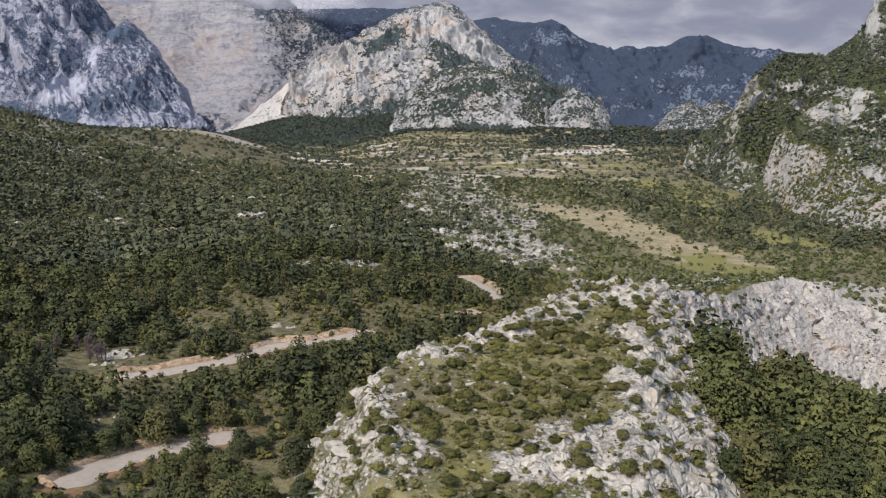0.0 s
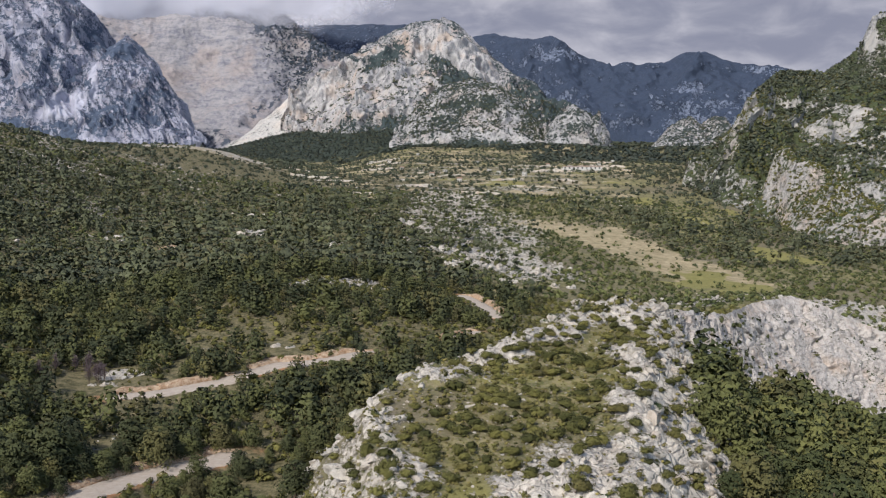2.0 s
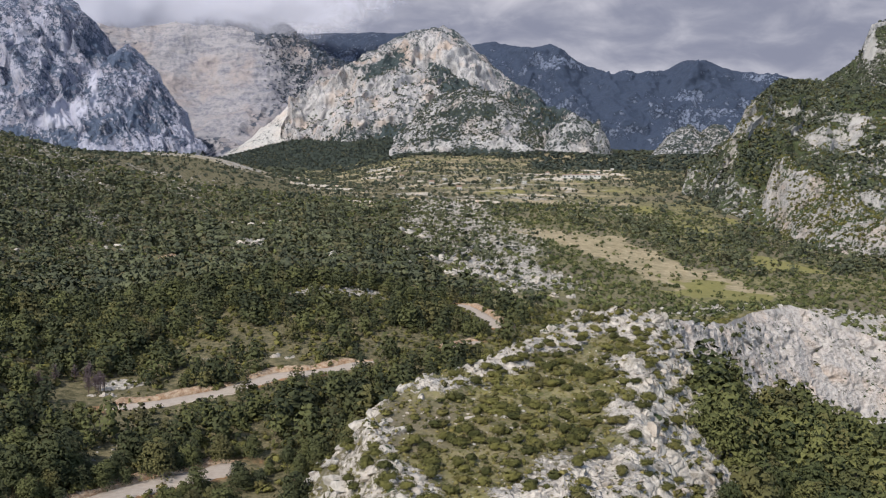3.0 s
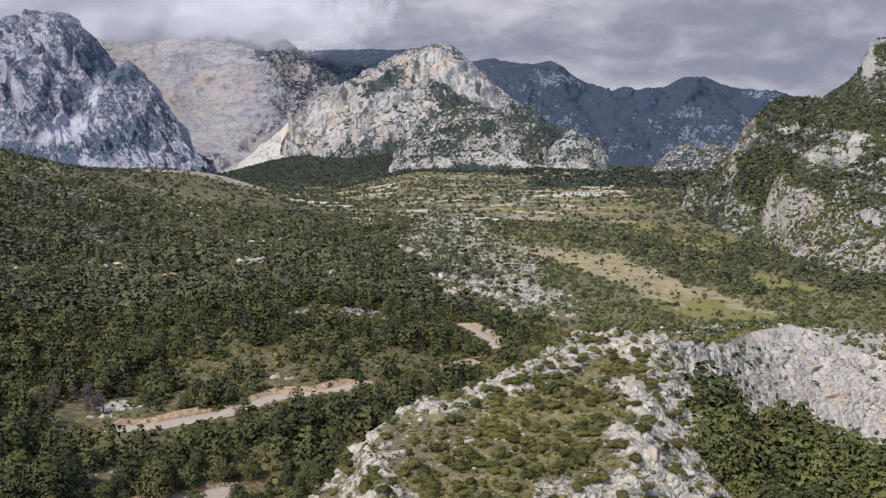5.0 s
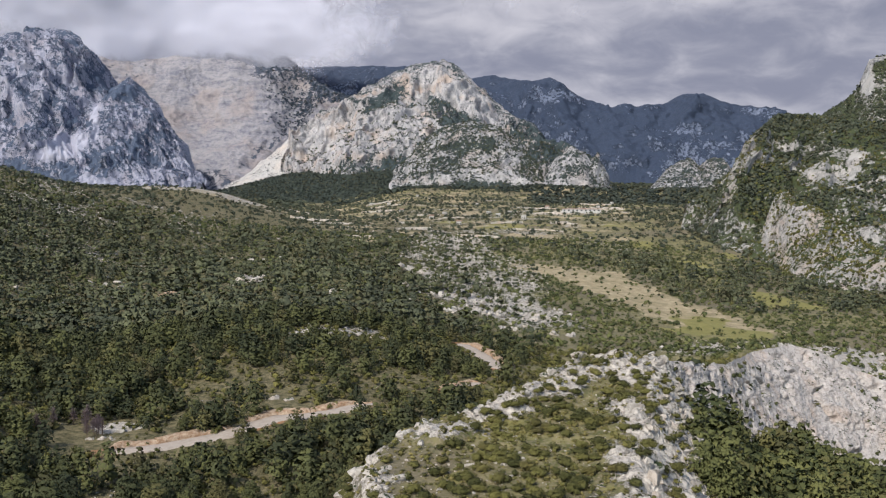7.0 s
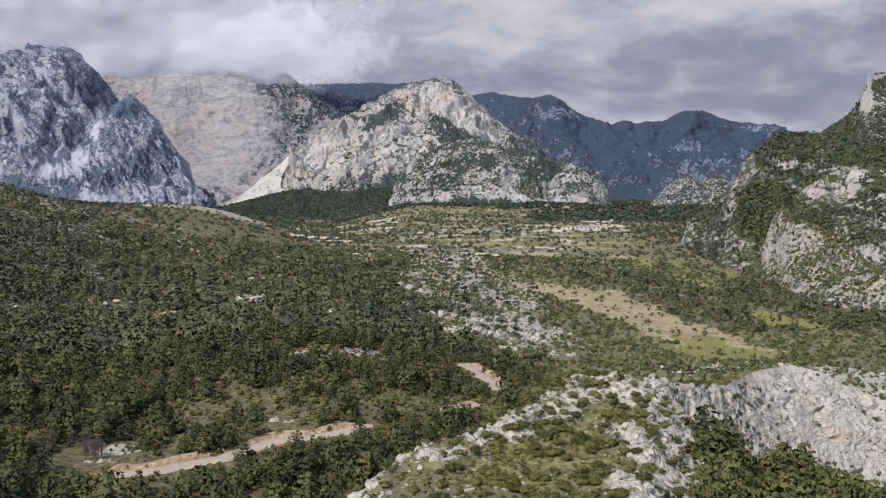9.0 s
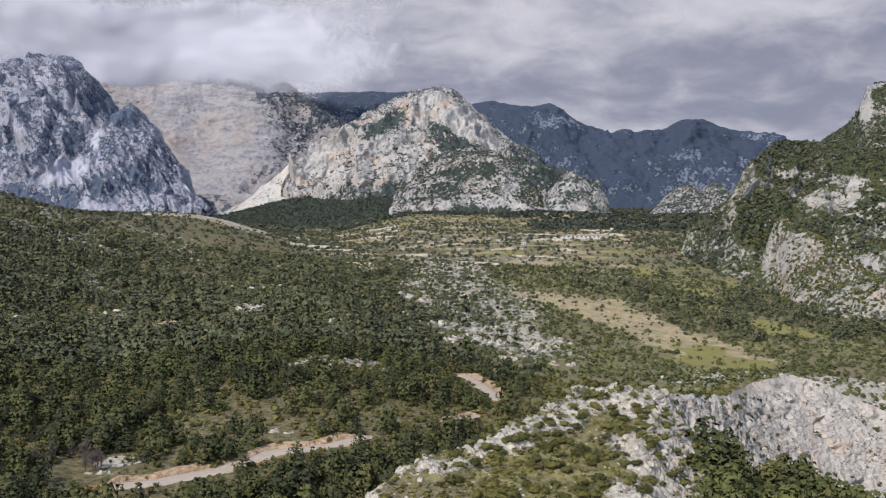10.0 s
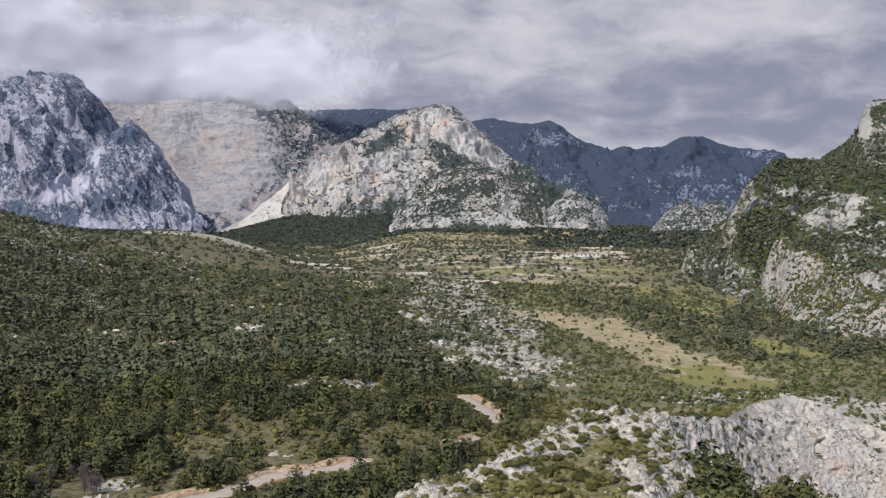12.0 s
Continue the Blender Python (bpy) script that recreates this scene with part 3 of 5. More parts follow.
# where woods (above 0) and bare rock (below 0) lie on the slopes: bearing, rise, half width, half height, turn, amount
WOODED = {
    # first oval, also on the shoulder: shade along the foot, painted as woods
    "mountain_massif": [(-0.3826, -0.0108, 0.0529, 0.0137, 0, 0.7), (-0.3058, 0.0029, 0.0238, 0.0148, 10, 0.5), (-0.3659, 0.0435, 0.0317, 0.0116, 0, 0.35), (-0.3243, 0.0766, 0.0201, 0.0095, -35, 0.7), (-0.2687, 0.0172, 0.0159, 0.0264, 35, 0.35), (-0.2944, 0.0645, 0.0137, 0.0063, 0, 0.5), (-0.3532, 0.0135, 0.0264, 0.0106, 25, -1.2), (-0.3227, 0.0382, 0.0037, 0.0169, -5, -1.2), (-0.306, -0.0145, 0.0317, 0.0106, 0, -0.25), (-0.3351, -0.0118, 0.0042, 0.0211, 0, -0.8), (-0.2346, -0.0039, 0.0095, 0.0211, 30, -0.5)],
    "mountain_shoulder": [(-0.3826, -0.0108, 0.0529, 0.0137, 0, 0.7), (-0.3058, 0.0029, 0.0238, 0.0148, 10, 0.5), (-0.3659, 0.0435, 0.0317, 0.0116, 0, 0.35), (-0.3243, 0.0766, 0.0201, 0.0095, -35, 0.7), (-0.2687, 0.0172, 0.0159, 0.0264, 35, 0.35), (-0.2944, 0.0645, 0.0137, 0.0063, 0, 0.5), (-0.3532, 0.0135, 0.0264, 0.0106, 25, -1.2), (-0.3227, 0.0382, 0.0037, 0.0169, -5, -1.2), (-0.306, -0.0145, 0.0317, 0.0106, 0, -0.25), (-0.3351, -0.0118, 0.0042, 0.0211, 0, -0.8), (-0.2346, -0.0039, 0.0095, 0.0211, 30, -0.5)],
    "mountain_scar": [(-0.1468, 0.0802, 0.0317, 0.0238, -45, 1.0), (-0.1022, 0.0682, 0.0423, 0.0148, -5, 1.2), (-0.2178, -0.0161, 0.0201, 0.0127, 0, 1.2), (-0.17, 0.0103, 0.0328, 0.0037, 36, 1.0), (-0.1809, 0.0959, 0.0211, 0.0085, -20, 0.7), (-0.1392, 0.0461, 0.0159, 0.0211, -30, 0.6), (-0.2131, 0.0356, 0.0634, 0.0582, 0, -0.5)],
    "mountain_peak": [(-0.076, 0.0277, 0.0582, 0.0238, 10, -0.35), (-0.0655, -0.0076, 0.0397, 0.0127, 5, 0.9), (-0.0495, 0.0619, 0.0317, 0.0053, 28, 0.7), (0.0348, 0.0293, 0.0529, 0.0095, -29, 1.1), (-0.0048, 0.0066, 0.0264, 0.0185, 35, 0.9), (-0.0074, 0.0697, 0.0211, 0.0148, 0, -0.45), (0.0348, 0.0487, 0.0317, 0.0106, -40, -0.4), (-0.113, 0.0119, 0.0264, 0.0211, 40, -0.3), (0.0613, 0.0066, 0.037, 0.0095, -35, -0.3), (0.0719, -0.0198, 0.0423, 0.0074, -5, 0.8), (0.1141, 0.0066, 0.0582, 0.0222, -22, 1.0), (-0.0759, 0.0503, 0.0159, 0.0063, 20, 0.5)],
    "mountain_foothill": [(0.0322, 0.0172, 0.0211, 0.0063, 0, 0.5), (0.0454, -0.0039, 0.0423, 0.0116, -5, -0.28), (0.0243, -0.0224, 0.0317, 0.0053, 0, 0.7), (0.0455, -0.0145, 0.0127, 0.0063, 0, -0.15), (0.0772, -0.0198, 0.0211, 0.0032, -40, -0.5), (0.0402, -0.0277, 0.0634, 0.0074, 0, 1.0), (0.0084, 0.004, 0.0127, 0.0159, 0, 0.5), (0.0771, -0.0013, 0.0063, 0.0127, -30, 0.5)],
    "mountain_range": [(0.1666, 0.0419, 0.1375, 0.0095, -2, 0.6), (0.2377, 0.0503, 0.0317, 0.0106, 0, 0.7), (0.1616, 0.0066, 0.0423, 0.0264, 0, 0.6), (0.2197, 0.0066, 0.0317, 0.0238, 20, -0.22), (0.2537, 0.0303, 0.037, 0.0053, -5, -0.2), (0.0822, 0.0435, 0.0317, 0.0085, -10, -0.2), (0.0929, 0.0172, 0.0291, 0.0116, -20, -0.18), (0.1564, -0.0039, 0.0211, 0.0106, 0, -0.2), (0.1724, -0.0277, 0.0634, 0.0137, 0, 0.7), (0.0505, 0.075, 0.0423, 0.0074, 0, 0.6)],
    # first oval: denser scrub that darkens the hollow beside the buttress
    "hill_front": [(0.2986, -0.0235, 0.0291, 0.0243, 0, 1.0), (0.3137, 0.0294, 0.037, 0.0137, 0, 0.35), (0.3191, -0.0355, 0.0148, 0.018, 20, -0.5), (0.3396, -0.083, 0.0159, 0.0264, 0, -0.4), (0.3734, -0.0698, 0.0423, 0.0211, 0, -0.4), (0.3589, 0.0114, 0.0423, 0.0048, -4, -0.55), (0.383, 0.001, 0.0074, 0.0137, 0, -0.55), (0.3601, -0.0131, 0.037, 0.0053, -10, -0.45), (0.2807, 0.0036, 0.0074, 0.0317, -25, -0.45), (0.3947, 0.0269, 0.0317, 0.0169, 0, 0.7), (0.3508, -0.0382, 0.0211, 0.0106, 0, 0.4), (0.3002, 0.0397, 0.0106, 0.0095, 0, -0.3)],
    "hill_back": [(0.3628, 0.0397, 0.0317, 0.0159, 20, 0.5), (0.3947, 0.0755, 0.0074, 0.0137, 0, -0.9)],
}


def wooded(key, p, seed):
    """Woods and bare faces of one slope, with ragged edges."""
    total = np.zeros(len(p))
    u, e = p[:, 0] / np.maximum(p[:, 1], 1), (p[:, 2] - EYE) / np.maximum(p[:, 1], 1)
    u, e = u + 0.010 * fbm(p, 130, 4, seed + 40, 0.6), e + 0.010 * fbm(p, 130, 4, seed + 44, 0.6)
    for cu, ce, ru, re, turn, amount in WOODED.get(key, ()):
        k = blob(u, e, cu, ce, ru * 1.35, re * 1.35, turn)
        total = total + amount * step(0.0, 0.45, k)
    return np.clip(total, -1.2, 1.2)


def slope(name, crest, foot, cols, rows, material, label, rough, gully, bulge=0.0, seed=0, power=1.15, crag=6.0, back=400.0, flute=2.2, key=""):
    """A mountainside from its foot to its crest, with gullies and crags, and a plain back."""
    c, f = along(crest, cols), along(foot, cols)
    f[:, 2] = np.minimum(f[:, 2], height(f[:, 0], f[:, 1]) - 4)
    g, v = np.meshgrid(np.arange(cols), np.linspace(0, 1, rows))
    base = f[g] * (1 - v)[..., None] + c[g] * v[..., None]
    base[..., 2] = f[g][..., 2] + (c[g][..., 2] - f[g][..., 2]) * v ** power
    p, vv = base.reshape(-1, 3), v.ravel()
    hold = np.minimum(1, (1 - vv) * 4 + 0.08) * np.minimum(1, vv * 5 + 0.1)
    q = p * np.array([1, 1, 1 / flute])
    # ribs and gullies that run down the slope, then crags of every size
    run = np.linalg.norm(c - f, axis=1).mean()
    d = np.concatenate([[0], np.cumsum(np.linalg.norm(np.diff(c, axis=0), axis=1))])[g].ravel()
    lane = np.stack([d + 0.5 * gully * perlin(q / gully + 5, seed + 3), vv * run * 0.38, 0 * vv], -1)
    ribs = fbm(lane, gully * 1.4, 5, seed, 0.5, True)
    cut = fbm(q, gully * 0.6, 5, seed + 7, 0.6, True)
    soft = fbm(q, gully * 3.0, 3, seed + 20)
    push = (ribs * rough * 1.1 + cut * rough * 0.55 + soft * rough + bulge * np.sin(vv * math.pi)) * hold
    lean = np.array([0.0, -0.75, 0.66])
    p = p + lean * push[:, None]
    p[:, 0] += fbm(q, gully * 0.7, 4, seed + 90, 0.55) * rough * 0.4 * step(0.0, 0.25, vv)
    p[:, 2] += fbm(p * np.array([1.0, 0.5, 0.3]), crag * 7, 4, seed + 60, 0.6) * crag * step(0.55, 1, vv) * 1.6
    p[:, 2] += fbm(p * np.array([1.0, 0.4, 0.2]), crag * 2.2, 3, seed + 80, 0.6, True) * crag * 0.45 * step(0.3, 1, vv)
    p = p.reshape(rows, cols, 3)
    SLOPES[key or name] = p
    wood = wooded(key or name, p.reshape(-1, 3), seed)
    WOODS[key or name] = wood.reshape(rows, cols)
    behind = p[-1] + np.array([0, back, -back * 0.9])
    p = np.concatenate([p, behind[None]], 0)
    me = mesh_of(name, p.reshape(-1, 3), grid_faces(rows + 1, cols), material, not name.startswith("rock_"))
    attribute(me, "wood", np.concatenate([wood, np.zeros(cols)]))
    return thing(name, me, label, "hill" if "hill" in name else "mountain", "structure")


slope("mountain_massif", [(-2000, 4030, 538), (-1766, 3980, 543), (-1620, 3930, 562), (-1543, 3920, 572), (-1488, 3910, 579), (-1408, 3890, 582), (-1344, 3880, 585), (-1286, 3860, 551), (-1221, 3830, 487), (-1162, 3780, 419), (-1084, 3700, 316), (-1001, 3550, 182), (-925, 3350, 46)], [(-1536, 2950, 1), (-1203, 2900, 19), (-973, 2900, 19), (-865, 2950, 17), (-813, 3050, 13)], 270, 165, M_MASSIF, "limestone massif tinted blue for haze, with scree and dark scrub", 110, 170, seed=101, crag=22, power=1.0)
slope("mountain_shoulder", [(-1230, 3350, 152), (-1151, 3380, 233), (-1101, 3420, 302), (-1038, 3450, 347), (-1002, 3470, 377), (-961, 3460, 351), (-906, 3430, 303), (-852, 3400, 233), (-806, 3360, 170), (-757, 3300, 100), (-712, 3230, 32)], [(-1096, 2900, 19), (-913, 2880, 20), (-766, 2900, 19), (-655, 3020, 14)], 240, 130, M_MASSIF, "steep limestone shoulder of the massif, tinted blue for haze", 60, 120, seed=115, crag=16, power=1.0)
slope("mountain_scar", [(-1407, 4150, 474), (-1339, 4250, 531), (-1262, 4330, 561), (-1138, 4380, 585), (-1027, 4400, 596), (-888, 4400, 610), (-773, 4400, 598), (-656, 4390, 567), (-579, 4330, 500), (-480, 4260, 427), (-341, 4200, 357), (-206, 4150, 278)], [(-1017, 3600, 2), (-893, 3560, 3), (-815, 3550, 9), (-711, 3500, 14), (-581, 3500, 33), (-497, 3560, 69), (-370, 3800, 85), (-196, 3950, 104)], 240, 150, M_SLIDE, "pale bare landslide face of limestone", 62, 300, bulge=-110, seed=131, flute=0.6, crag=9, power=1.3)
slope("scree_fan", [(-728, 3540, 28), (-668, 3570, 65), (-626, 3600, 103), (-592, 3630, 133), (-551, 3650, 168), (-520, 3660, 199), (-492, 3670, 207)], [(-696, 3300, 28), (-635, 3300, 25), (-548, 3300, 35), (-476, 3350, 55), (-439, 3400, 72)], 60, 40, M_SCREE, "bright white scree fan below the landslide", 10, 45, seed=141, crag=6)
slope("mountain_peak", [(-531, 3600, 106), (-504, 3620, 205), (-454, 3650, 260), (-359, 3700, 304), (-284, 3750, 358), (-187, 3780, 417), (-108, 3800, 453), (-44, 3800, 469), (12, 3800, 473), (62, 3800, 447), (92, 3790, 408), (147, 3770, 359), (206, 3750, 315), (265, 3700, 258), (339, 3650, 202), (411, 3600, 144), (492, 3500, 70)], [(-492, 3420, 26), (-408, 3300, 35), (-273, 3150, 46), (-105, 3100, 44), (58, 3050, 37), (219, 3050, 33), (354, 3100, 28), (460, 3150, 26)], 310, 180, M_MOUNT, "craggy pale limestone peak with scrub in its gullies", 80, 130, seed=151, power=1.15, crag=14)
slope("mountain_foothill", [(-129, 2900, 88), (-59, 2880, 164), (-14, 2850, 207), (68, 2820, 227), (141, 2780, 214), (190, 2750, 177), (230, 2700, 127), (254, 2650, 71)], [(-130, 2620, 55), (-5, 2560, 48), (115, 2520, 47), (206, 2500, 45), (255, 2520, 44)], 180, 100, M_FOOTHILL, "limestone foothill with bands of scrub", 26, 85, seed=171, crag=5, power=1.0)
slope("wooded_apron", [(-731, 3420, 21), (-618, 3400, 50), (-472, 3380, 86), (-324, 3330, 98), (-251, 3300, 104), (-179, 3250, 100), (-73, 3150, 100), (26, 3100, 87), (158, 3120, 74), (288, 3100, 65), (452, 3100, 53), (551, 3100, 42)], [(-673, 2867, 40), (-495, 2806, 44), (-340, 2745, 51), (-190, 2684, 53), (-34, 2660, 47), (92, 2623, 45), (231, 2623, 50), (383, 2623, 41), (505, 2684, 34)], 240, 60, M_APRON, "dark wooded lower slope at the mountains' foot", 8, 120, seed=181, crag=3, power=1.1)
slope("mountain_range", [(-757, 4730, 522), (-458, 4730, 532), (-158, 4680, 527), (39, 4680, 464), (117, 4630, 472), (210, 4630, 484), (292, 4580, 466), (360, 4380, 438), (429, 4330, 452), (493, 4330, 418), (584, 4330, 368), (676, 4330, 336), (767, 4330, 330), (877, 4310, 338), (961, 4300, 382), (1040, 4300, 389), (1147, 4300, 342), (1232, 4280, 314), (1390, 4280, 282), (1617, 4280, 260)], [(-675, 4200, 80), (34, 4000, 83), (434, 3800, 55), (706, 3650, 29), (900, 3650, 19), (1205, 3700, 18), (1401, 3700, 18)], 360, 150, M_RANGE, "wooded mountain range, cloud shade and blue haze in its colour", 85, 260, seed=191, crag=5, power=1.0)
slope("rocky_knoll", [(226, 2620, 50), (250, 2600, 100), (278, 2560, 136), (308, 2540, 158), (334, 2530, 146), (348, 2530, 128), (366, 2530, 134), (384, 2540, 112), (404, 2560, 62)], [(214, 2490, 42), (268, 2430, 45), (333, 2430, 45), (392, 2490, 42)], 110, 70, M_FOOTHILL, "rounded limestone knoll with patches of scrub", 14, 50, seed=211, crag=5, power=0.9)
slope("rocky_knoll", [(604, 3120, 35), (653, 3120, 96), (694, 3120, 126), (722, 3120, 131), (752, 3120, 109), (778, 3080, 134), (802, 3050, 129), (840, 3050, 62)], [(537, 2850, 28), (646, 2800, 30), (779, 2800, 30)], 110, 70, M_FOOTHILL, "twin limestone knolls at the foot of the range", 18, 60, seed=231, crag=6, key="twin", power=0.9)
slope("hill_front", [(347, 1520, 64), (376, 1470, 85), (389, 1420, 110), (400, 1410, 147), (420, 1420, 169), (464, 1480, 186), (531, 1570, 192), (551, 1500, 183), (587, 1420, 173), (667, 1380, 172)], [(279, 1250, 68), (288, 1120, 51), (318, 1060, 39), (331, 980, 25), (354, 930, 23), (386, 890, 23), (428, 880, 21)], 280, 210, M_HILL, "green scrubby hill with limestone outcrops", 24, 80, seed=251, crag=2.5, bulge=4, power=1.0)
slope("hill_back", [(629, 2000, 184), (675, 1980, 195), (721, 1980, 221), (759, 1980, 248), (766, 1950, 283), (777, 1940, 310), (800, 1940, 314), (877, 1950, 343), (1014, 2000, 400)], [(504, 1600, 136), (573, 1560, 136), (646, 1500, 136), (740, 1450, 136)], 180, 110, M_HILL, "steep wooded hill with a rock tower", 20, 90, seed=271, crag=3, power=1.0)
slope("rock_tower", [(750, 1930, 268), (756, 1925, 289), (760, 1922, 305), (774, 1922, 309), (801, 1925, 314), (838, 1930, 325)], [(733, 1905, 256), (755, 1895, 252), (782, 1890, 252), (822, 1890, 257)], 90, 60, M_FOOTHILL, "grey rock tower on the hill's shoulder", 5, 18, seed=281, crag=2.0, power=1.0, back=40)
slope("rock_buttress", [(329, 1120, 41), (341, 1125, 63), (348, 1120, 88), (358, 1125, 98), (359, 1085, 84), (370, 1050, 78), (383, 1010, 67), (387, 960, 45), (403, 930, 40)], [(326, 1115, 37), (324, 1050, 40), (322, 985, 30), (327, 925, 20), (348, 890, 19), (373, 860, 19)], 160, 120, M_BUTT, "pale limestone buttress on the hillside", 11, 24, seed=291, crag=3.0, power=1.0)
slope("rock_band", [(470, 1390, 144), (503, 1390, 153), (532, 1370, 146), (559, 1350, 139), (608, 1330, 135)], [(447, 1330, 127), (478, 1300, 116), (508, 1270, 104), (539, 1250, 101), (568, 1240, 99)], 130, 60, M_BUTT, "broken band of pale limestone high on the hill", 9, 26, seed=301, crag=3.0, power=1.0, back=60)


def build_cliff():
    """The cliff: upright pillars with cracks between them, and level beds in its broad face."""
    cols, rows = 370, 130
    c, f = along(CLIFF_TOP, cols), along(CLIFF_FOOT, cols)
    g, v = np.meshgrid(np.arange(cols), np.linspace(0, 1, rows))
    p = (f[g] * (1 - v)[..., None] + c[g] * v[..., None]).reshape(-1, 3)
    vv = v.ravel()
    d = np.concatenate([[0], np.cumsum(np.linalg.norm(np.diff(c, axis=0), axis=1))])[g].ravel()
    broad = step(95, 150, d)
    hold = np.minimum(1, (1 - vv) * 9 + 0.15)
    lane = np.stack([d + 2.5 * perlin(p / 11.0, 312), p[:, 2] * 0.16, 0 * d], -1)
    pillar = np.abs(fbm(lane, 15, 4, 313, 0.5)) * 2
    crack = np.clip(1 - np.abs(perlin(lane / 7.5 + 3, 314)) * 7, 0, 1) ** 2
    beds = fbm(np.stack([d * 0.05, p[:, 2] + 1.5 * perlin(p / 25.0, 315), 0 * d], -1), 5.5, 4, 316, 0.6)
    knobs = fbm(p, 6, 4, 317, 0.6, True)
    push = hold * (pillar * (1.7 - 1.6 * broad) - crack * (1.8 - 1.5 * broad) + beds * (0.4 + 0.8 * broad) + fbm(p, 17, 5, 321, 0.6) * 2.2 * broad - 2.2 * np.clip(1 - np.abs(fbm(p, 26, 4, 322)) * 9, 0, 1) * broad + knobs * (1.5 - 0.7 * broad) + fbm(p * np.array([1, 1, 1.6]), 2.6, 3, 323, 0.65) * 0.75 + 3.0 * fbm(p, 40, 3, 318))
    p = p + np.array([0.45, -0.85, 0.28]) * push[:, None]
    p[:, 2] += fbm(lane, 9, 3, 319) * 1.4 * step(0.8, 1.0, vv)
    p = p.reshape(rows, cols, 3)
    SLOPES["cliff"] = p
    rear = p[-1] + np.array([-2.0, 7.0, -5.0])
    p = np.concatenate([p, rear[None]], 0)
    thing("cliff", mesh_of("cliff", p.reshape(-1, 3), grid_faces(rows + 1, cols), M_CLIFF, False), "pale limestone cliff with pillars, cracks and ochre stains", "cliff", "structure")


build_cliff()


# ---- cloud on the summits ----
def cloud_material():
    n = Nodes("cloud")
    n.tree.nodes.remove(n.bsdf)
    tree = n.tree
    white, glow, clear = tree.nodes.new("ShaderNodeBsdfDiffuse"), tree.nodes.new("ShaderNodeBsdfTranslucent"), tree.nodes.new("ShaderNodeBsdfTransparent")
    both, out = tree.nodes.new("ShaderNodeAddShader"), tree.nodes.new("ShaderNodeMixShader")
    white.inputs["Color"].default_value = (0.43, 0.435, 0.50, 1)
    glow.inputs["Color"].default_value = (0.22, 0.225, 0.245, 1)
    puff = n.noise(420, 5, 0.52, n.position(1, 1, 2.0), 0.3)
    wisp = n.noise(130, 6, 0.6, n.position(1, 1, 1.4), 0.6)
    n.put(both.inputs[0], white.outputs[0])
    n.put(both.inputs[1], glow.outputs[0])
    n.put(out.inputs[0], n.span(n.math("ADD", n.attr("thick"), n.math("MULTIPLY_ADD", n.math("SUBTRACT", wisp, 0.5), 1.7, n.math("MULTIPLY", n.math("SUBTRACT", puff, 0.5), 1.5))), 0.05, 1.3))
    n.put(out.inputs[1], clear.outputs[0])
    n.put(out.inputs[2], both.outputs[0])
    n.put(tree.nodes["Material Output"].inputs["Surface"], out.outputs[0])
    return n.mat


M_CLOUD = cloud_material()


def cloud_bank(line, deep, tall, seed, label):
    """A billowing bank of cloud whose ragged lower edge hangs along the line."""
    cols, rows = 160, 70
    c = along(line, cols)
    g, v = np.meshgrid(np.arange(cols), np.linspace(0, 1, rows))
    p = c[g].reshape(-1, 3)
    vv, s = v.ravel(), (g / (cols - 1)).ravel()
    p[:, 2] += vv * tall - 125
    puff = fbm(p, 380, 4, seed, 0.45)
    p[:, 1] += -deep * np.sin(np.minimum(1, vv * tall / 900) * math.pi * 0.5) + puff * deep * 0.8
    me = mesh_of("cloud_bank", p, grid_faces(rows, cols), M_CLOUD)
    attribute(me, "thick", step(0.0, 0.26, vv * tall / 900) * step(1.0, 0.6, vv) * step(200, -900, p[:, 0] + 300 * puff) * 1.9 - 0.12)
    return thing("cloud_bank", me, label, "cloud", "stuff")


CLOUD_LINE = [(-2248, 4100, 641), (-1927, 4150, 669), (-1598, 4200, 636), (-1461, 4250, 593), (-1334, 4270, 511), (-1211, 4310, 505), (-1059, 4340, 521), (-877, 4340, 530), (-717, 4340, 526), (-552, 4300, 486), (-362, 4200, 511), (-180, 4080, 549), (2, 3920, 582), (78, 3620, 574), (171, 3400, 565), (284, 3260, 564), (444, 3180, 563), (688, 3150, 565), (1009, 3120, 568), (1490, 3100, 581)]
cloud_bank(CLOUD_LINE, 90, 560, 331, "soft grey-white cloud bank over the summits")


def build_sky():
    az, el = np.meshgrid(np.linspace(-1.0, 1.0, 60), np.linspace(-0.15, 0.28, 30))
    r = 4950
    v = np.stack([r * np.sin(az) * np.cos(el), r * np.cos(az) * np.cos(el), EYE + r * np.sin(el)], -1).reshape(-1, 3)
    thing("backdrop", mesh_of("backdrop", v, grid_faces(30, 60), M_SKY), "grey cloudy sky with brighter breaks", "sky", "structure")


build_sky()


# ---- plants and stones ----
def octa(rng, radius, flatten):
    v = np.array([(1, 0, 0), (-1, 0, 0), (0, 1, 0), (0, -1, 0), (0, 0, 1), (0, 0, -1)], float)
    v = v * radius * rng.uniform(0.8, 1.15, (6, 1)) * np.array([1, 1, flatten])
    f = np.array([(0, 2, 4), (2, 1, 4), (1, 3, 4), (3, 0, 4), (2, 0, 5), (1, 2, 5), (3, 1, 5), (0, 3, 5)])
    return v, f


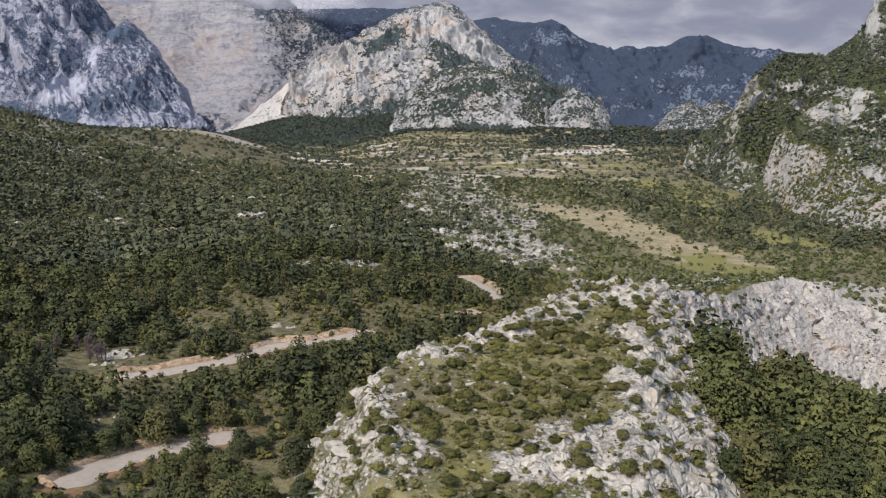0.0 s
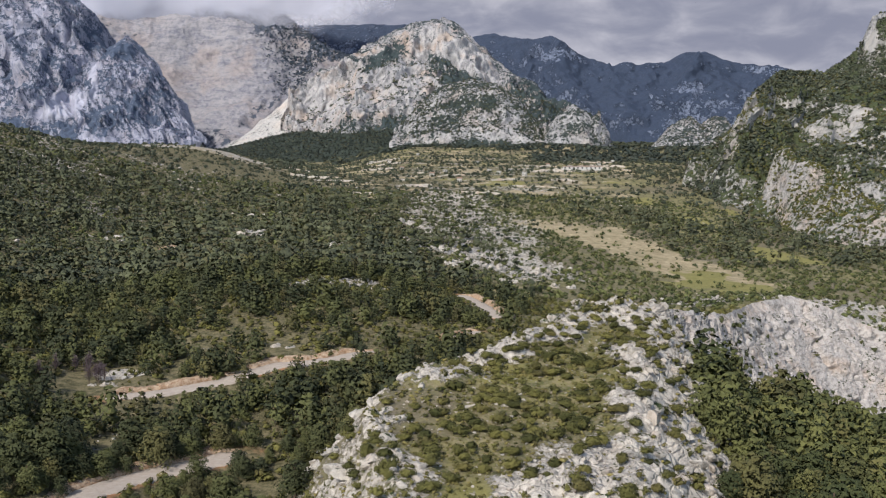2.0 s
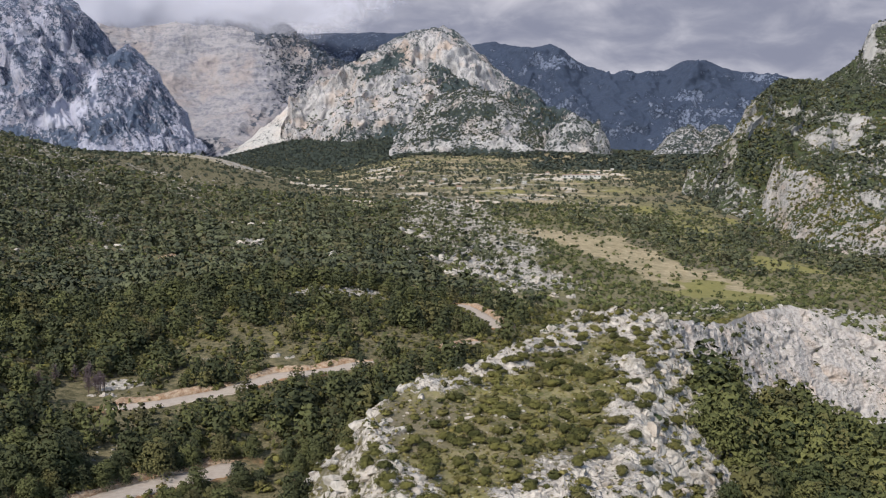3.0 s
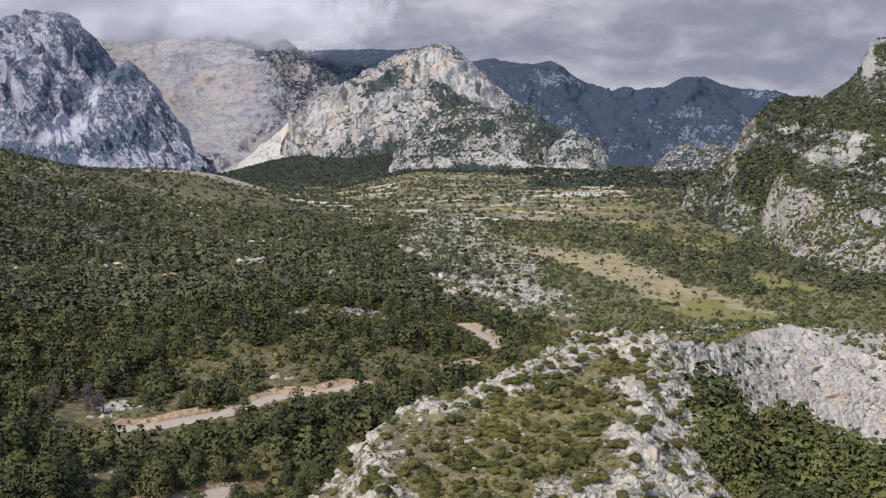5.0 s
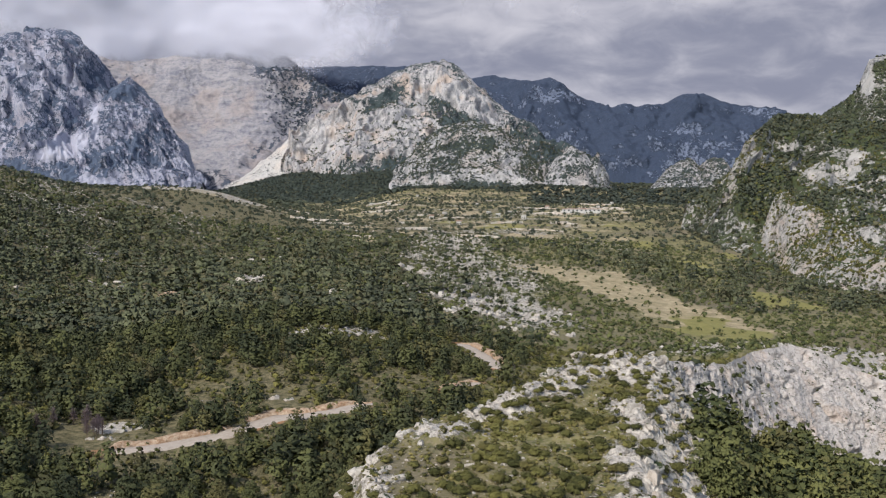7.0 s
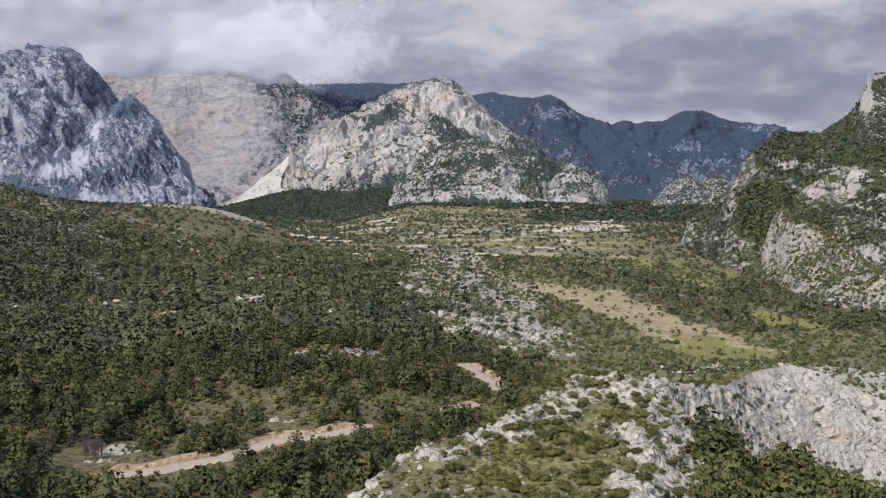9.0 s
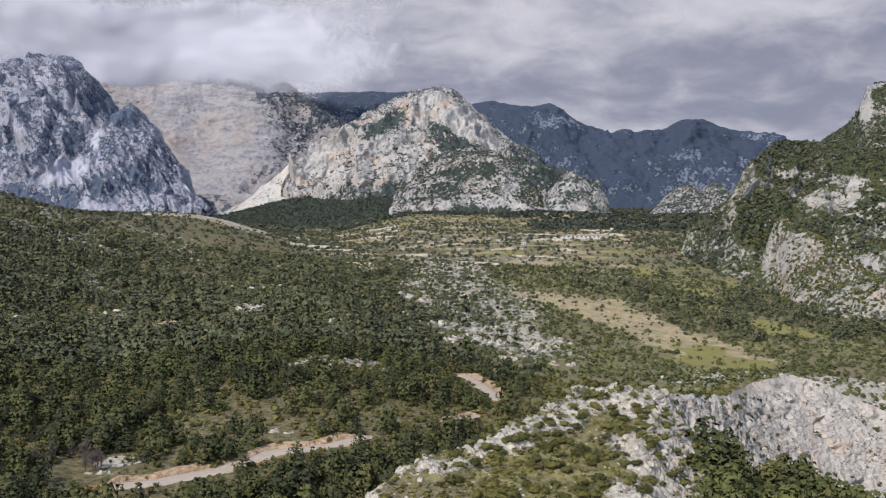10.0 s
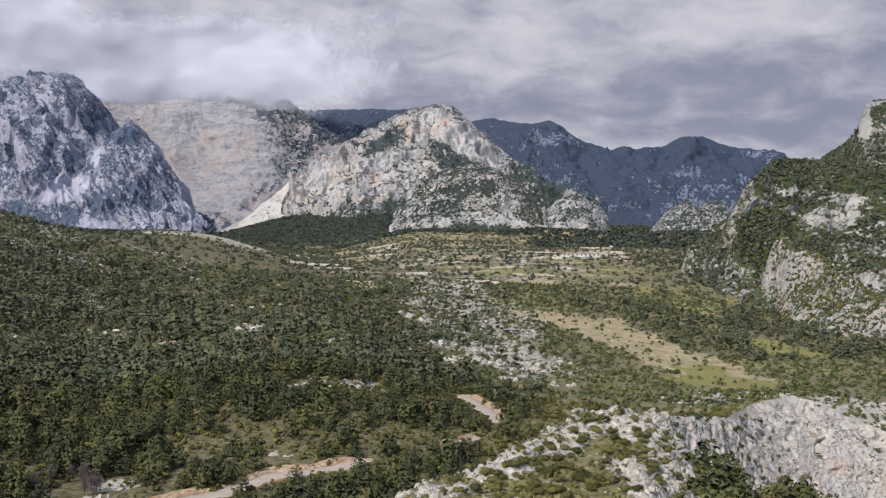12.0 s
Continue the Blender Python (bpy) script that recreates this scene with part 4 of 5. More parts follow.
def tufts(rng, centre, radius, flatten, count, size, level=0.0):
    """Leaf tufts: small leaning triangles over a flattened ball."""
    d = rng.normal(size=(count, 3))
    d /= np.linalg.norm(d, axis=1)[:, None]
    d[:, 2] = np.where(d[:, 2] < -0.35, -d[:, 2], d[:, 2])
    c = centre + d * radius * rng.uniform(0.72, 1.08, (count, 1)) * np.array([1, 1, flatten])
    d = d * np.array([1 - level, 1 - level, 1.0]) + np.array([0, 0, 0.15])
    d /= np.linalg.norm(d, axis=1)[:, None]
    a = np.cross(d, rng.normal(size=(count, 3)))
    a /= np.linalg.norm(a, axis=1)[:, None]
    b = np.cross(d, a)
    tilt = d * rng.uniform(-0.45, 0.45, (count, 1))
    s = size * rng.uniform(0.6, 1.35, (count, 1))
    return np.stack([c + s * (a + tilt), c + s * (-0.5 * a + 0.85 * b), c + s * (-0.5 * a - 0.85 * b - tilt)], 1).reshape(-1, 3)


def join(pieces):
    verts, faces, n = [], [], 0
    for v, f in pieces:
        verts.append(v)
        faces.append(f + n)
        n += len(v)
    return np.concatenate(verts), np.concatenate(faces)


def leafy(clumps):
    """Joins clumps of (centre, verts, faces) into verts, faces and soft normals that point away from each clump's heart."""
    v, f = join([(p, q) for _, p, q in clumps])
    n = np.concatenate([p - c + np.array([0, 0, 0.02]) for c, p, _ in clumps])
    n = n / np.maximum(np.linalg.norm(n, axis=1), 1e-6)[:, None]
    whole = v - np.array([0, 0, 0.35])
    n = 0.45 * n + 0.65 * whole / np.maximum(np.linalg.norm(whole, axis=1), 1e-6)[:, None]
    rng = np.random.RandomState(len(v))
    n = n + rng.normal(size=n.shape) * 0.14 + np.array([0, 0, 0.15])
    return v, f, n / np.linalg.norm(n, axis=1)[:, None]


def leaf_mesh(name, v, f, n, material):
    me = mesh_of(name, v, f, material, True)
    me.normals_split_custom_set_from_vertices(n.astype(np.float32))
    return me


def triples(v):
    return v, np.arange(len(v)).reshape(-1, 3)


def pine_crown(seed, tiers, sprays, each, size):
    """A pine's crown one metre high and about 0.65 wide: tiers of level sprays round a leaning stem, narrowing to the tip."""
    rng = np.random.RandomState(seed)
    pieces = []
    lean = rng.uniform(-0.06, 0.06, 2)
    for t in range(tiers):
        k = t / max(1, tiers - 1)
        h = 0.20 + 0.66 * k
        reach = 0.40 * (1.10 - 0.38 * k) * math.sqrt(max(0.05, 1 - ((h - 0.34) / 0.62) ** 2)) * rng.uniform(0.85, 1.1)
        heart = np.array([lean[0] * h, lean[1] * h, h])
        v, f = octa(rng, reach * 0.46, 0.6 if tiers > 4 else 0.9)
        pieces.append((heart, v + heart, f))
        for i in range(sprays if k < 1 else 2):
            a = 2.4 * t + 2 * math.pi * (i + rng.uniform(-0.3, 0.3)) / sprays
            r = reach * rng.uniform(0.45, 0.95)
            c = heart + np.array([r * math.cos(a), r * math.sin(a), rng.uniform(-0.05, 0.04) - 0.12 * r])
            pieces.append((c - np.array([0, 0, 0.05]), *triples(tufts(rng, c, reach * 0.5, 0.58, each, size, 0.2))))
    return leafy(pieces)


def shrub_crown(seed, clumps, each, size):
    """A rounded shrub one metre wide and about 0.7 high, with an uneven outline."""
    rng = np.random.RandomState(seed)
    pieces = []
    for i in range(clumps):
        a, d = i * 2.4 + rng.uniform(-0.6, 0.6), rng.uniform(0.05, 0.30) * (i > 0)
        c = np.array([d * math.cos(a), d * math.sin(a), rng.uniform(0.18, 0.36)])
        r = rng.uniform(0.20, 0.32) if clumps > 2 else (0.42 if clumps == 1 else rng.uniform(0.3, 0.38))
        v, f = octa(rng, r * 0.68, 0.8)
        pieces.append((c, v + c, f))
        pieces.append((c, *triples(tufts(rng, c, r, 0.85, each, size))))
    return leafy(pieces)


def stone_shape(seed, fine=2):
    """A limestone block: rounded lump with flat breaks and furrows, one metre across."""
    rng = np.random.RandomState(seed)
    bm = bmesh.new()
    bmesh.ops.create_icosphere(bm, subdivisions=fine, radius=0.5)
    v = np.array([w.co for w in bm.verts])
    f = np.array([[w.index for w in q.verts] for q in bm.faces])
    bm.free()
    for _ in range(11):
        n = rng.normal(size=3) * np.array([1, 1, 0.8])
        n /= np.linalg.norm(n)
        d = v @ n
        cutoff = rng.uniform(0.18, 0.36)
        v = v - n * np.maximum(0, d - cutoff)[:, None]
    v = v * (1 + 0.16 * fbm(v + seed, 0.5, 3, seed)[:, None]) * np.array([rng.uniform(0.85, 1.25), rng.uniform(0.7, 1.0), rng.uniform(0.5, 0.8)])
    return v, f


def scatter(name, shapes, xyz, wide, tall, material, label, category, seed, kind="stuff", smooth=False):
    """One object that holds many alike plants or stones."""
    rng = np.random.RandomState(seed)
    pick = rng.randint(0, len(shapes), len(xyz))
    verts, faces, tones, normals, n = [], [], [], [], 0
    for k, (v, f, *soft) in enumerate(shapes):
        idx = np.nonzero(pick == k)[0]
        if not len(idx):
            continue
        a = rng.uniform(0, 2 * math.pi, len(idx))
        c, s = np.cos(a)[:, None], np.sin(a)[:, None]
        w, t = wide[idx][:, None], tall[idx][:, None]
        p = np.stack([(v[:, 0] * c - v[:, 1] * s) * w, (v[:, 0] * s + v[:, 1] * c) * w, v[:, 2] * t], -1) + xyz[idx][:, None, :]
        verts.append(p.reshape(-1, 3))
        faces.append((f[None] + (np.arange(len(idx)) * len(v))[:, None, None] + n).reshape(-1, 3))
        tones.append(np.repeat(rng.uniform(0, 1, len(idx)), len(v)))
        n += len(idx) * len(v)
        if soft:
            m = soft[0]
            normals.append(np.stack([m[:, 0] * c - m[:, 1] * s, m[:, 0] * s + m[:, 1] * c, np.repeat(m[None, :, 2], len(idx), 0)], -1).reshape(-1, 3))
    if normals:
        me = leaf_mesh(name, np.concatenate(verts), np.concatenate(faces), np.concatenate(normals), material)
    else:
        me = mesh_of(name, np.concatenate(verts), np.concatenate(faces), material, smooth)
    attribute(me, "tone", np.concatenate(tones))
    return thing(name, me, label, category, kind)


def spread(cell, r0, r1, seed, half=0.47):
    """Jittered points over the sector of the valley that lies ahead."""
    rng = np.random.RandomState(seed)
    w = r1 * math.sin(half)
    gx, gy = np.meshgrid(np.arange(-w, w, cell), np.arange(r0 * 0.88, r1, cell))
    x, y = gx.ravel() + rng.uniform(-0.85, 0.85, gx.size) * cell, gy.ravel() + rng.uniform(-0.85, 0.85, gx.size) * cell
    r, a = np.hypot(x, y), np.arctan2(x, y)
    keep = (r >= r0) & (r < r1) & (np.abs(a) < half)
    return x[keep], y[keep], rng


def clear_of(x, y):
    """Where plants may grow: not on the roads, not where a hill or the cliff stands."""
    ok = np.ones(len(x))
    for line, wide in ROADS:
        d, _ = near_line(x, y, line)
        ok *= step(wide * 0.5 - 0.6, wide * 0.5 + 1.4, d)
    for cx, cy, r, _, big in SITES:
        if r > 9:
            continue
        ok *= step(0.6, 1.0, np.hypot((x - cx) / (r + 1.5), (y - cy + 0.8 * r) / (1.9 * r + 3)))
    ok *= step(0.7, 1.0, np.hypot((x + 103) / 12, (y - 297) / 15))
    edge_y = np.interp(x, CLIFF_TOP[:, 0], CLIFF_TOP[:, 1])
    foot_y = np.interp(x, CLIFF_FOOT[:, 0], CLIFF_FOOT[:, 1])
    ok *= ~((x > 55) & (y > foot_y - 5) & (y < edge_y + 7))
    return ok


def open_rock(x, y):
    """No pines on the rocky saddle between the spur and the cliff."""
    ok = np.ones(len(x))
    foot_y = np.interp(x, CLIFF_FOOT[:, 0], CLIFF_FOOT[:, 1])
    ok *= ~((x > 50) & (x < 115) & (y > foot_y - np.interp(x, (55, 75, 115), (62, 34, 8))) & (y < foot_y + 30))
    return ok


def open_road(x, y):
    """Trees stay low on the valley side of the roads."""
    limit = np.full(len(x), 99.0)
    for line, wide in ROADS:
        line = np.array(line)
        d, _ = near_line(x, y, line)
        order = np.argsort(line[:, 0])
        below = y < np.interp(x, line[order, 0], line[order, 1])
        limit = np.where(below & (d < 25), np.minimum(limit, 1.2 + 0.42 * np.maximum(0, d - wide * 0.5)), limit)
    for cx, cy, r, _, big in SITES:
        ahead = cy - y
        hides = (cy > 380) & (np.abs(x - cx) < r + 2) & (ahead > -3) & (ahead < 50)
        limit = np.where(hides, np.minimum(limit, 1.7 + 0.09 * np.maximum(ahead, 0)), limit)
    return limit


def growth(x, y):
    """How likely a pine and a shrub are at a place."""
    p, u = flat(x, y), x / np.maximum(y, 1)
    rock, field, meadow, red, litter = covers(x, y)
    s, out = spur(x, y)
    n1, n2 = fbm(p, 55, 4, 71), fbm(p, 18, 3, 73)
    on_spur = (y < 330) & (out < 1.12)
    wood = np.clip(0.60 + 0.10 * step(-0.14, -0.30, u) + 1.3 * n1 + 1.1 * n2 + 1.1 * fbm(p * np.array([0.6, 1.0, 1.0]), 130, 3, 75), 0, 1) * step(0.12, -0.02, u + 0.05 * n1)
    wood = wood * np.maximum(0.35 + 0.65 * step(1000, 640, y + 120 * n1), 0.8 * step(-0.16, -0.3, u))
    gully = (x > 58) & (y < np.interp(x, CLIFF_TOP[:, 0], CLIFF_TOP[:, 1])) & ~on_spur
    wood = np.where(gully, np.clip(0.66 + 0.9 * n2, 0, 1), wood)
    wood = np.maximum(wood, 0.7 * step(0.17, 0.2, u) * step(700, 800, y) * np.clip(0.6 + 1.5 * n1, 0, 1))
    wood = np.maximum(wood, 0.75 * blob(x, y, 150, 960, 80, 100) ** 0.4 * np.clip(0.6 + n1, 0, 1))
    wood = np.maximum(wood, 0.8 * blob(x, y, 235, 1010, 110, 190) ** 0.4 * np.clip(0.55 + 1.2 * n2 + n1, 0, 1))
    shrub = np.clip(0.75 + 0.8 * n1 + 0.5 * n2, 0, 1)
    plateau = step(1000, 1250, y + 900 * np.abs(u - 0.02)) * step(-0.17, -0.06, u) * step(0.22, 0.16, u)
    shrub = np.maximum(shrub, 0.5 * step(-0.06, -0.14, u) * step(450, 700, y)) * (1 - 0.1 * plateau) * (1 - 0.3 * step(-0.10, -0.18, u) * step(450, 600, y))
    # the stony strip along the brow stays open
    strip = 1 - 0.6 * np.minimum(1, 2 * blob(x, y, -320, 1440, 140, 90))
    ribs = 1 - 0.6 * np.minimum(1, 2.2 * blob(x, y, 16, 850, 60, 330, 4)) * step(-0.25, 0.2, n2)
    wood, shrub = wood * strip * ribs, shrub * strip * ribs
    wood = np.where(on_spur, 0, wood) * (1 - np.clip(1.6 * field + 1.6 * meadow, 0, 0.97)) * (1 - np.clip(rock * 1.3 - 0.45, 0, 0.85))
    shrub = np.where(on_spur, np.clip(0.78 + 0.8 * n2, 0.25, 1), shrub) * (1 - np.clip(np.where(y > 1000, 0.5, 0.8) * field + np.where(on_spur, 0.35, 1.0) * meadow, 0, 0.86)) * (1 - np.clip(rock * 1.1 - 0.4, 0, 0.6))
    ok = np.where(on_spur, np.maximum(0.6, clear_of(x, y)), clear_of(x, y))
    return wood * ok * open_rock(x, y), shrub * ok


PINES = [pine_crown(400 + i, 7, 7, 38, 0.031) for i in range(6)]
PINES_NEAR = [pine_crown(420 + i, 5, 5, 8, 0.060) for i in range(6)]
PINES_MID = [pine_crown(440 + i, 3, 3, 3, 0.125) for i in range(5)]
SHRUBS = [shrub_crown(460 + i, 9, 60, 0.046) for i in range(6)]
SHRUBS_NEAR = [shrub_crown(480 + i, 2, 14, 0.125) for i in range(5)]
SHRUBS_MID = [shrub_crown(500 + i, 1, 8, 0.24) for i in range(5)]
CROWNS_FAR = [shrub_crown(520 + i, 1, 4, 0.33) for i in range(5)]
STONES = [stone_shape(540 + i, 2) for i in range(8)]
STONES_SMALL = [stone_shape(560 + i, 1) for i in range(6)]


def trunk_mesh(seed):
    rng = np.random.RandomState(seed)
    rings, sides = 6, 6
    z = np.linspace(0, 0.9, rings)
    r = 0.035 * (1 - z) + 0.006
    lean = np.cumsum(rng.uniform(-0.012, 0.012, (rings, 2)), axis=0)
    a = np.linspace(0, 2 * math.pi, sides, endpoint=False)
    v = np.stack([lean[:, :1] + r[:, None] * np.cos(a), lean[:, 1:] + r[:, None] * np.sin(a), np.repeat(z[:, None], sides, 1) - 0.03], -1).reshape(-1, 3)
    f = [(i * sides + j, i * sides + (j + 1) % sides, (i + 1) * sides + (j + 1) % sides, (i + 1) * sides + j) for i in range(rings - 1) for j in range(sides)]
    return mesh_of("trunk", v, f, M_BARK)


def plant_pines():
    """The nearest three hundred pines, each a tree of its own; then the woods behind them."""
    x, y, rng = spread(4.7, 165, 470, 81)
    wood, _ = growth(x, y)
    keep = rng.uniform(size=len(x)) < wood
    x, y = x[keep], y[keep]
    z = height(x, y)
    tall = (4.6 + 6.4 * rng.uniform(size=len(x)) ** 1.4) * np.where(x > 55, 1.45, 1.0) * (0.8 + 0.35 * rng.uniform(size=len(x))) * (1 + 0.3 * fbm(flat(x, y), 30, 2, 77))
    tall = np.where(rng.uniform(size=len(x)) < 0.12, np.minimum(tall, 6.5), np.minimum(tall, open_road(x, y)))
    keep = tall > 1.6
    x, y, z, tall = x[keep], y[keep], z[keep], tall[keep]
    near = np.argsort(y + 0.25 * np.abs(x))[:300]
    protos = []
    for material, label, group in ((M_PINE, "dark green pine tree with an open, uneven crown", "pines in the valley"), (M_GULLY, "olive-green pine tree in the gully below the cliff", "pines in the gully")):
        for i in range(6):
            root = tagged(new("pine_tree"), label, "tree", group)
            part("trunk", trunk_mesh(600 + i), root, "grey-brown bark")
            part("crown", leaf_mesh("pine_crown", *PINES[i], material), root)
            protos.append(root)
    used = set()
    for n, i in enumerate(near):
        k = n % 6 + (6 if x[i] > 52 else 0)
        m = Matrix.LocRotScale((x[i], y[i], z[i] - 0.15), Euler((0, 0, rng.uniform(0, 6.28))), None)
        size = tall[i]
        if k not in used:
            used.add(k)
            ob = protos[k]
            ob.matrix_basis = m
        else:
            ob = copy_thing(protos[k], m)
        ob.scale = (size * rng.uniform(0.85, 1.1), size * rng.uniform(0.85, 1.1), size)
    rest = np.ones(len(x), bool)
    rest[near] = False
    w = tall * rng.uniform(0.85, 1.1, len(x))
    gully = rest & (x > 52) & (y < np.interp(x, CLIFF_TOP[:, 0], CLIFF_TOP[:, 1]))
    rest &= ~gully
    scatter("pine_wood", PINES_NEAR, np.stack([x, y, z - 0.2], -1)[gully], w[gully], tall[gully], M_GULLY, "olive-green pine wood in the gully below the cliff", "trees", 82)
    scatter("pine_wood", PINES_NEAR, np.stack([x, y, z - 0.2], -1)[rest], w[rest], tall[rest], M_PINE, "dense dark green pine wood on the valley slope", "trees", 83)
    x, y, rng = spread(5.2, 470, 1000, 85)
    wood, _ = growth(x, y)
    keep = rng.uniform(size=len(x)) < wood
    x, y = x[keep], y[keep]
    tall = (3.0 + 8.5 * rng.uniform(size=len(x)) ** 1.8) * (1 + 0.4 * fbm(flat(x, y), 60, 2, 78))
    tall = np.minimum(tall, open_road(x, y))
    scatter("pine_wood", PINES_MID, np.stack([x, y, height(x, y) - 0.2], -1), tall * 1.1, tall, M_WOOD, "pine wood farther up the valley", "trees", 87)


def plant_shrubs():
    x, y, rng = spread(2.5, 150, 470, 91)
    _, shrub = growth(x, y)
    keep = rng.uniform(size=len(x)) < shrub * 1.05
    x, y = x[keep], y[keep]
    z = height(x, y)
    wide = 0.8 + 3.5 * rng.uniform(size=len(x)) ** 1.4
    s, out = spur(x, y)
    own = np.nonzero((out < 1.0) & (y < 300))[0]
    own = own[np.argsort(-wide[own])][:280]
    protos = [thing("shrub", leaf_mesh("shrub", *SHRUBS[i], M_SHRUB), "rounded olive-green maquis shrub on stony ground", "shrub", group="shrubs on the spur") for i in range(6)]
    for n, i in enumerate(own):
        m = Matrix.LocRotScale((x[i], y[i], z[i] - 0.12), Euler((0, 0, rng.uniform(0, 6.28))), None)
        ob = protos[n % 6] if n < 6 else copy_thing(protos[n % 6], m)
        ob.matrix_basis = m
        ob.scale = (wide[i] * 1.1, wide[i] * 1.1, wide[i] * rng.uniform(0.8, 1.1))
    rest = np.ones(len(x), bool)
    rest[own] = False
    scatter("maquis", SHRUBS_NEAR, np.stack([x, y, z - 0.12], -1)[rest], wide[rest], wide[rest] * 0.9, M_SHRUB, "low olive-green maquis scrub between stones", "shrubs", 93)
    x, y, rng = spread(1.35, 160, 330, 92)
    s, out = spur(x, y)
    n2 = fbm(flat(x, y), 9, 3, 74)
    keep = (out < 1.15) & (rng.uniform(size=len(x)) < np.clip(0.75 - 0.62 * crags(x, y, out) + 1.3 * n2, 0.04, 0.95))
    x, y = x[keep], y[keep]
    wide = 0.45 + 1.3 * rng.uniform(size=len(x)) ** 1.8
    scatter("low_scrub", SHRUBS_MID, np.stack([x, y, height(x, y) - 0.1], -1), wide, wide * 0.8, M_DWARF, "low yellow-green dwarf scrub on the stony spur", "shrubs", 94)
    x, y, rng = spread(3.9, 470, 1100, 95)
    _, shrub = growth(x, y)
    keep = rng.uniform(size=len(x)) < shrub * 0.85
    x, y = x[keep], y[keep]
    wide = 1.6 + 3.6 * rng.uniform(size=len(x)) ** 1.6
    scatter("maquis", SHRUBS_MID, np.stack([x, y, height(x, y) - 0.12], -1), wide, wide * 0.85, M_MAQUIS, "olive-green scrub on the open valley slope", "shrubs", 97)
    x, y, rng = spread(7.2, 1000, 2600, 99)
    wood, shrub = growth(x, y)
    keep = rng.uniform(size=len(x)) < np.maximum(shrub * 0.75, wood)
    x, y = x[keep], y[keep]
    wide = 1.8 + 6.2 * rng.uniform(size=len(x)) ** 1.7
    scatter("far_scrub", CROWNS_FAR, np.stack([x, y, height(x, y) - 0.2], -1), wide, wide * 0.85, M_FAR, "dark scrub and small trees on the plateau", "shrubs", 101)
    x, y, rng = spread(19.0, 2250, 3800, 103)
    keep = (rng.uniform(size=len(x)) < 0.75 + 0.8 * fbm(flat(x, y), 150, 3, 79)) & ((y > 2650) | (np.abs(x / y - 0.02) > 0.15))
    x, y = x[keep], y[keep]
    wide = rng.uniform(11, 21, len(x))
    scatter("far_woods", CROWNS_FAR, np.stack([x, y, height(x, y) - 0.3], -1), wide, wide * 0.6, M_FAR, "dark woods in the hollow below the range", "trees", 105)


def plant_dark_wood():
    """The dark wood in the hollow before the knolls and the foothill."""
    x, y, rng = spread(10.0, 1950, 2600, 106, 0.34)
    u = x / y + 0.02 * fbm(flat(x, y), 120, 3, 89)
    keep = ((u > 0.085) & (u < 0.30)) | ((y + 160 * fbm(flat(x, y), 150, 3, 90) > 2280) & (u > -0.10) & (u < 0.1))
    keep &= rng.uniform(size=len(x)) < 0.85
    x, y = x[keep], y[keep]
    wide = rng.uniform(8, 15, len(x))
    scatter("dark_wood", CROWNS_FAR, np.stack([x, y, height(x, y) - 0.4], -1), wide, wide * 0.8, M_DEEP, "dark wood in the hollow before the knolls", "trees", 107)


def clothe(key, count, lo, hi, material, label, seed, wide=(3, 6), bias=0.0, steep=0.35, left=0.0, right=1.0):
    """Scrub on a hillside, thickest where it is not too steep."""
    p = SLOPES[key]
    n = np.cross(np.gradient(p, axis=1), np.gradient(p, axis=0))
    n /= np.linalg.norm(n, axis=2)[..., None]
    rng = np.random.RandomState(seed)
    rows, cols = p.shape[:2]
    i, j = rng.randint(int(lo * rows), max(1, int(hi * rows) - 1), count), rng.randint(1 + int(left * cols), int(right * cols) - 1, count)
    at = p[i, j] + (p[i + (i < rows - 1), j] - p[i, j]) * rng.uniform(0, 1, (count, 1))
    up = np.abs(n[i, j, 2])
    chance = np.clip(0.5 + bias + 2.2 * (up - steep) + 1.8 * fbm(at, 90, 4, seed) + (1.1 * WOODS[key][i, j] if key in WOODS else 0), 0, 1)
    keep = rng.uniform(size=count) < chance * step(left - 0.01, left + 0.16, j / cols + 0.1 * fbm(at, 160, 3, seed + 1))
    w = wide[0] + (wide[1] - wide[0]) * rng.uniform(size=keep.sum()) ** 1.5
    scatter("hill_scrub", CROWNS_FAR, at[keep] - np.array([0, 0, 0.4]), w, w * 0.9, material, label, "shrubs", seed)


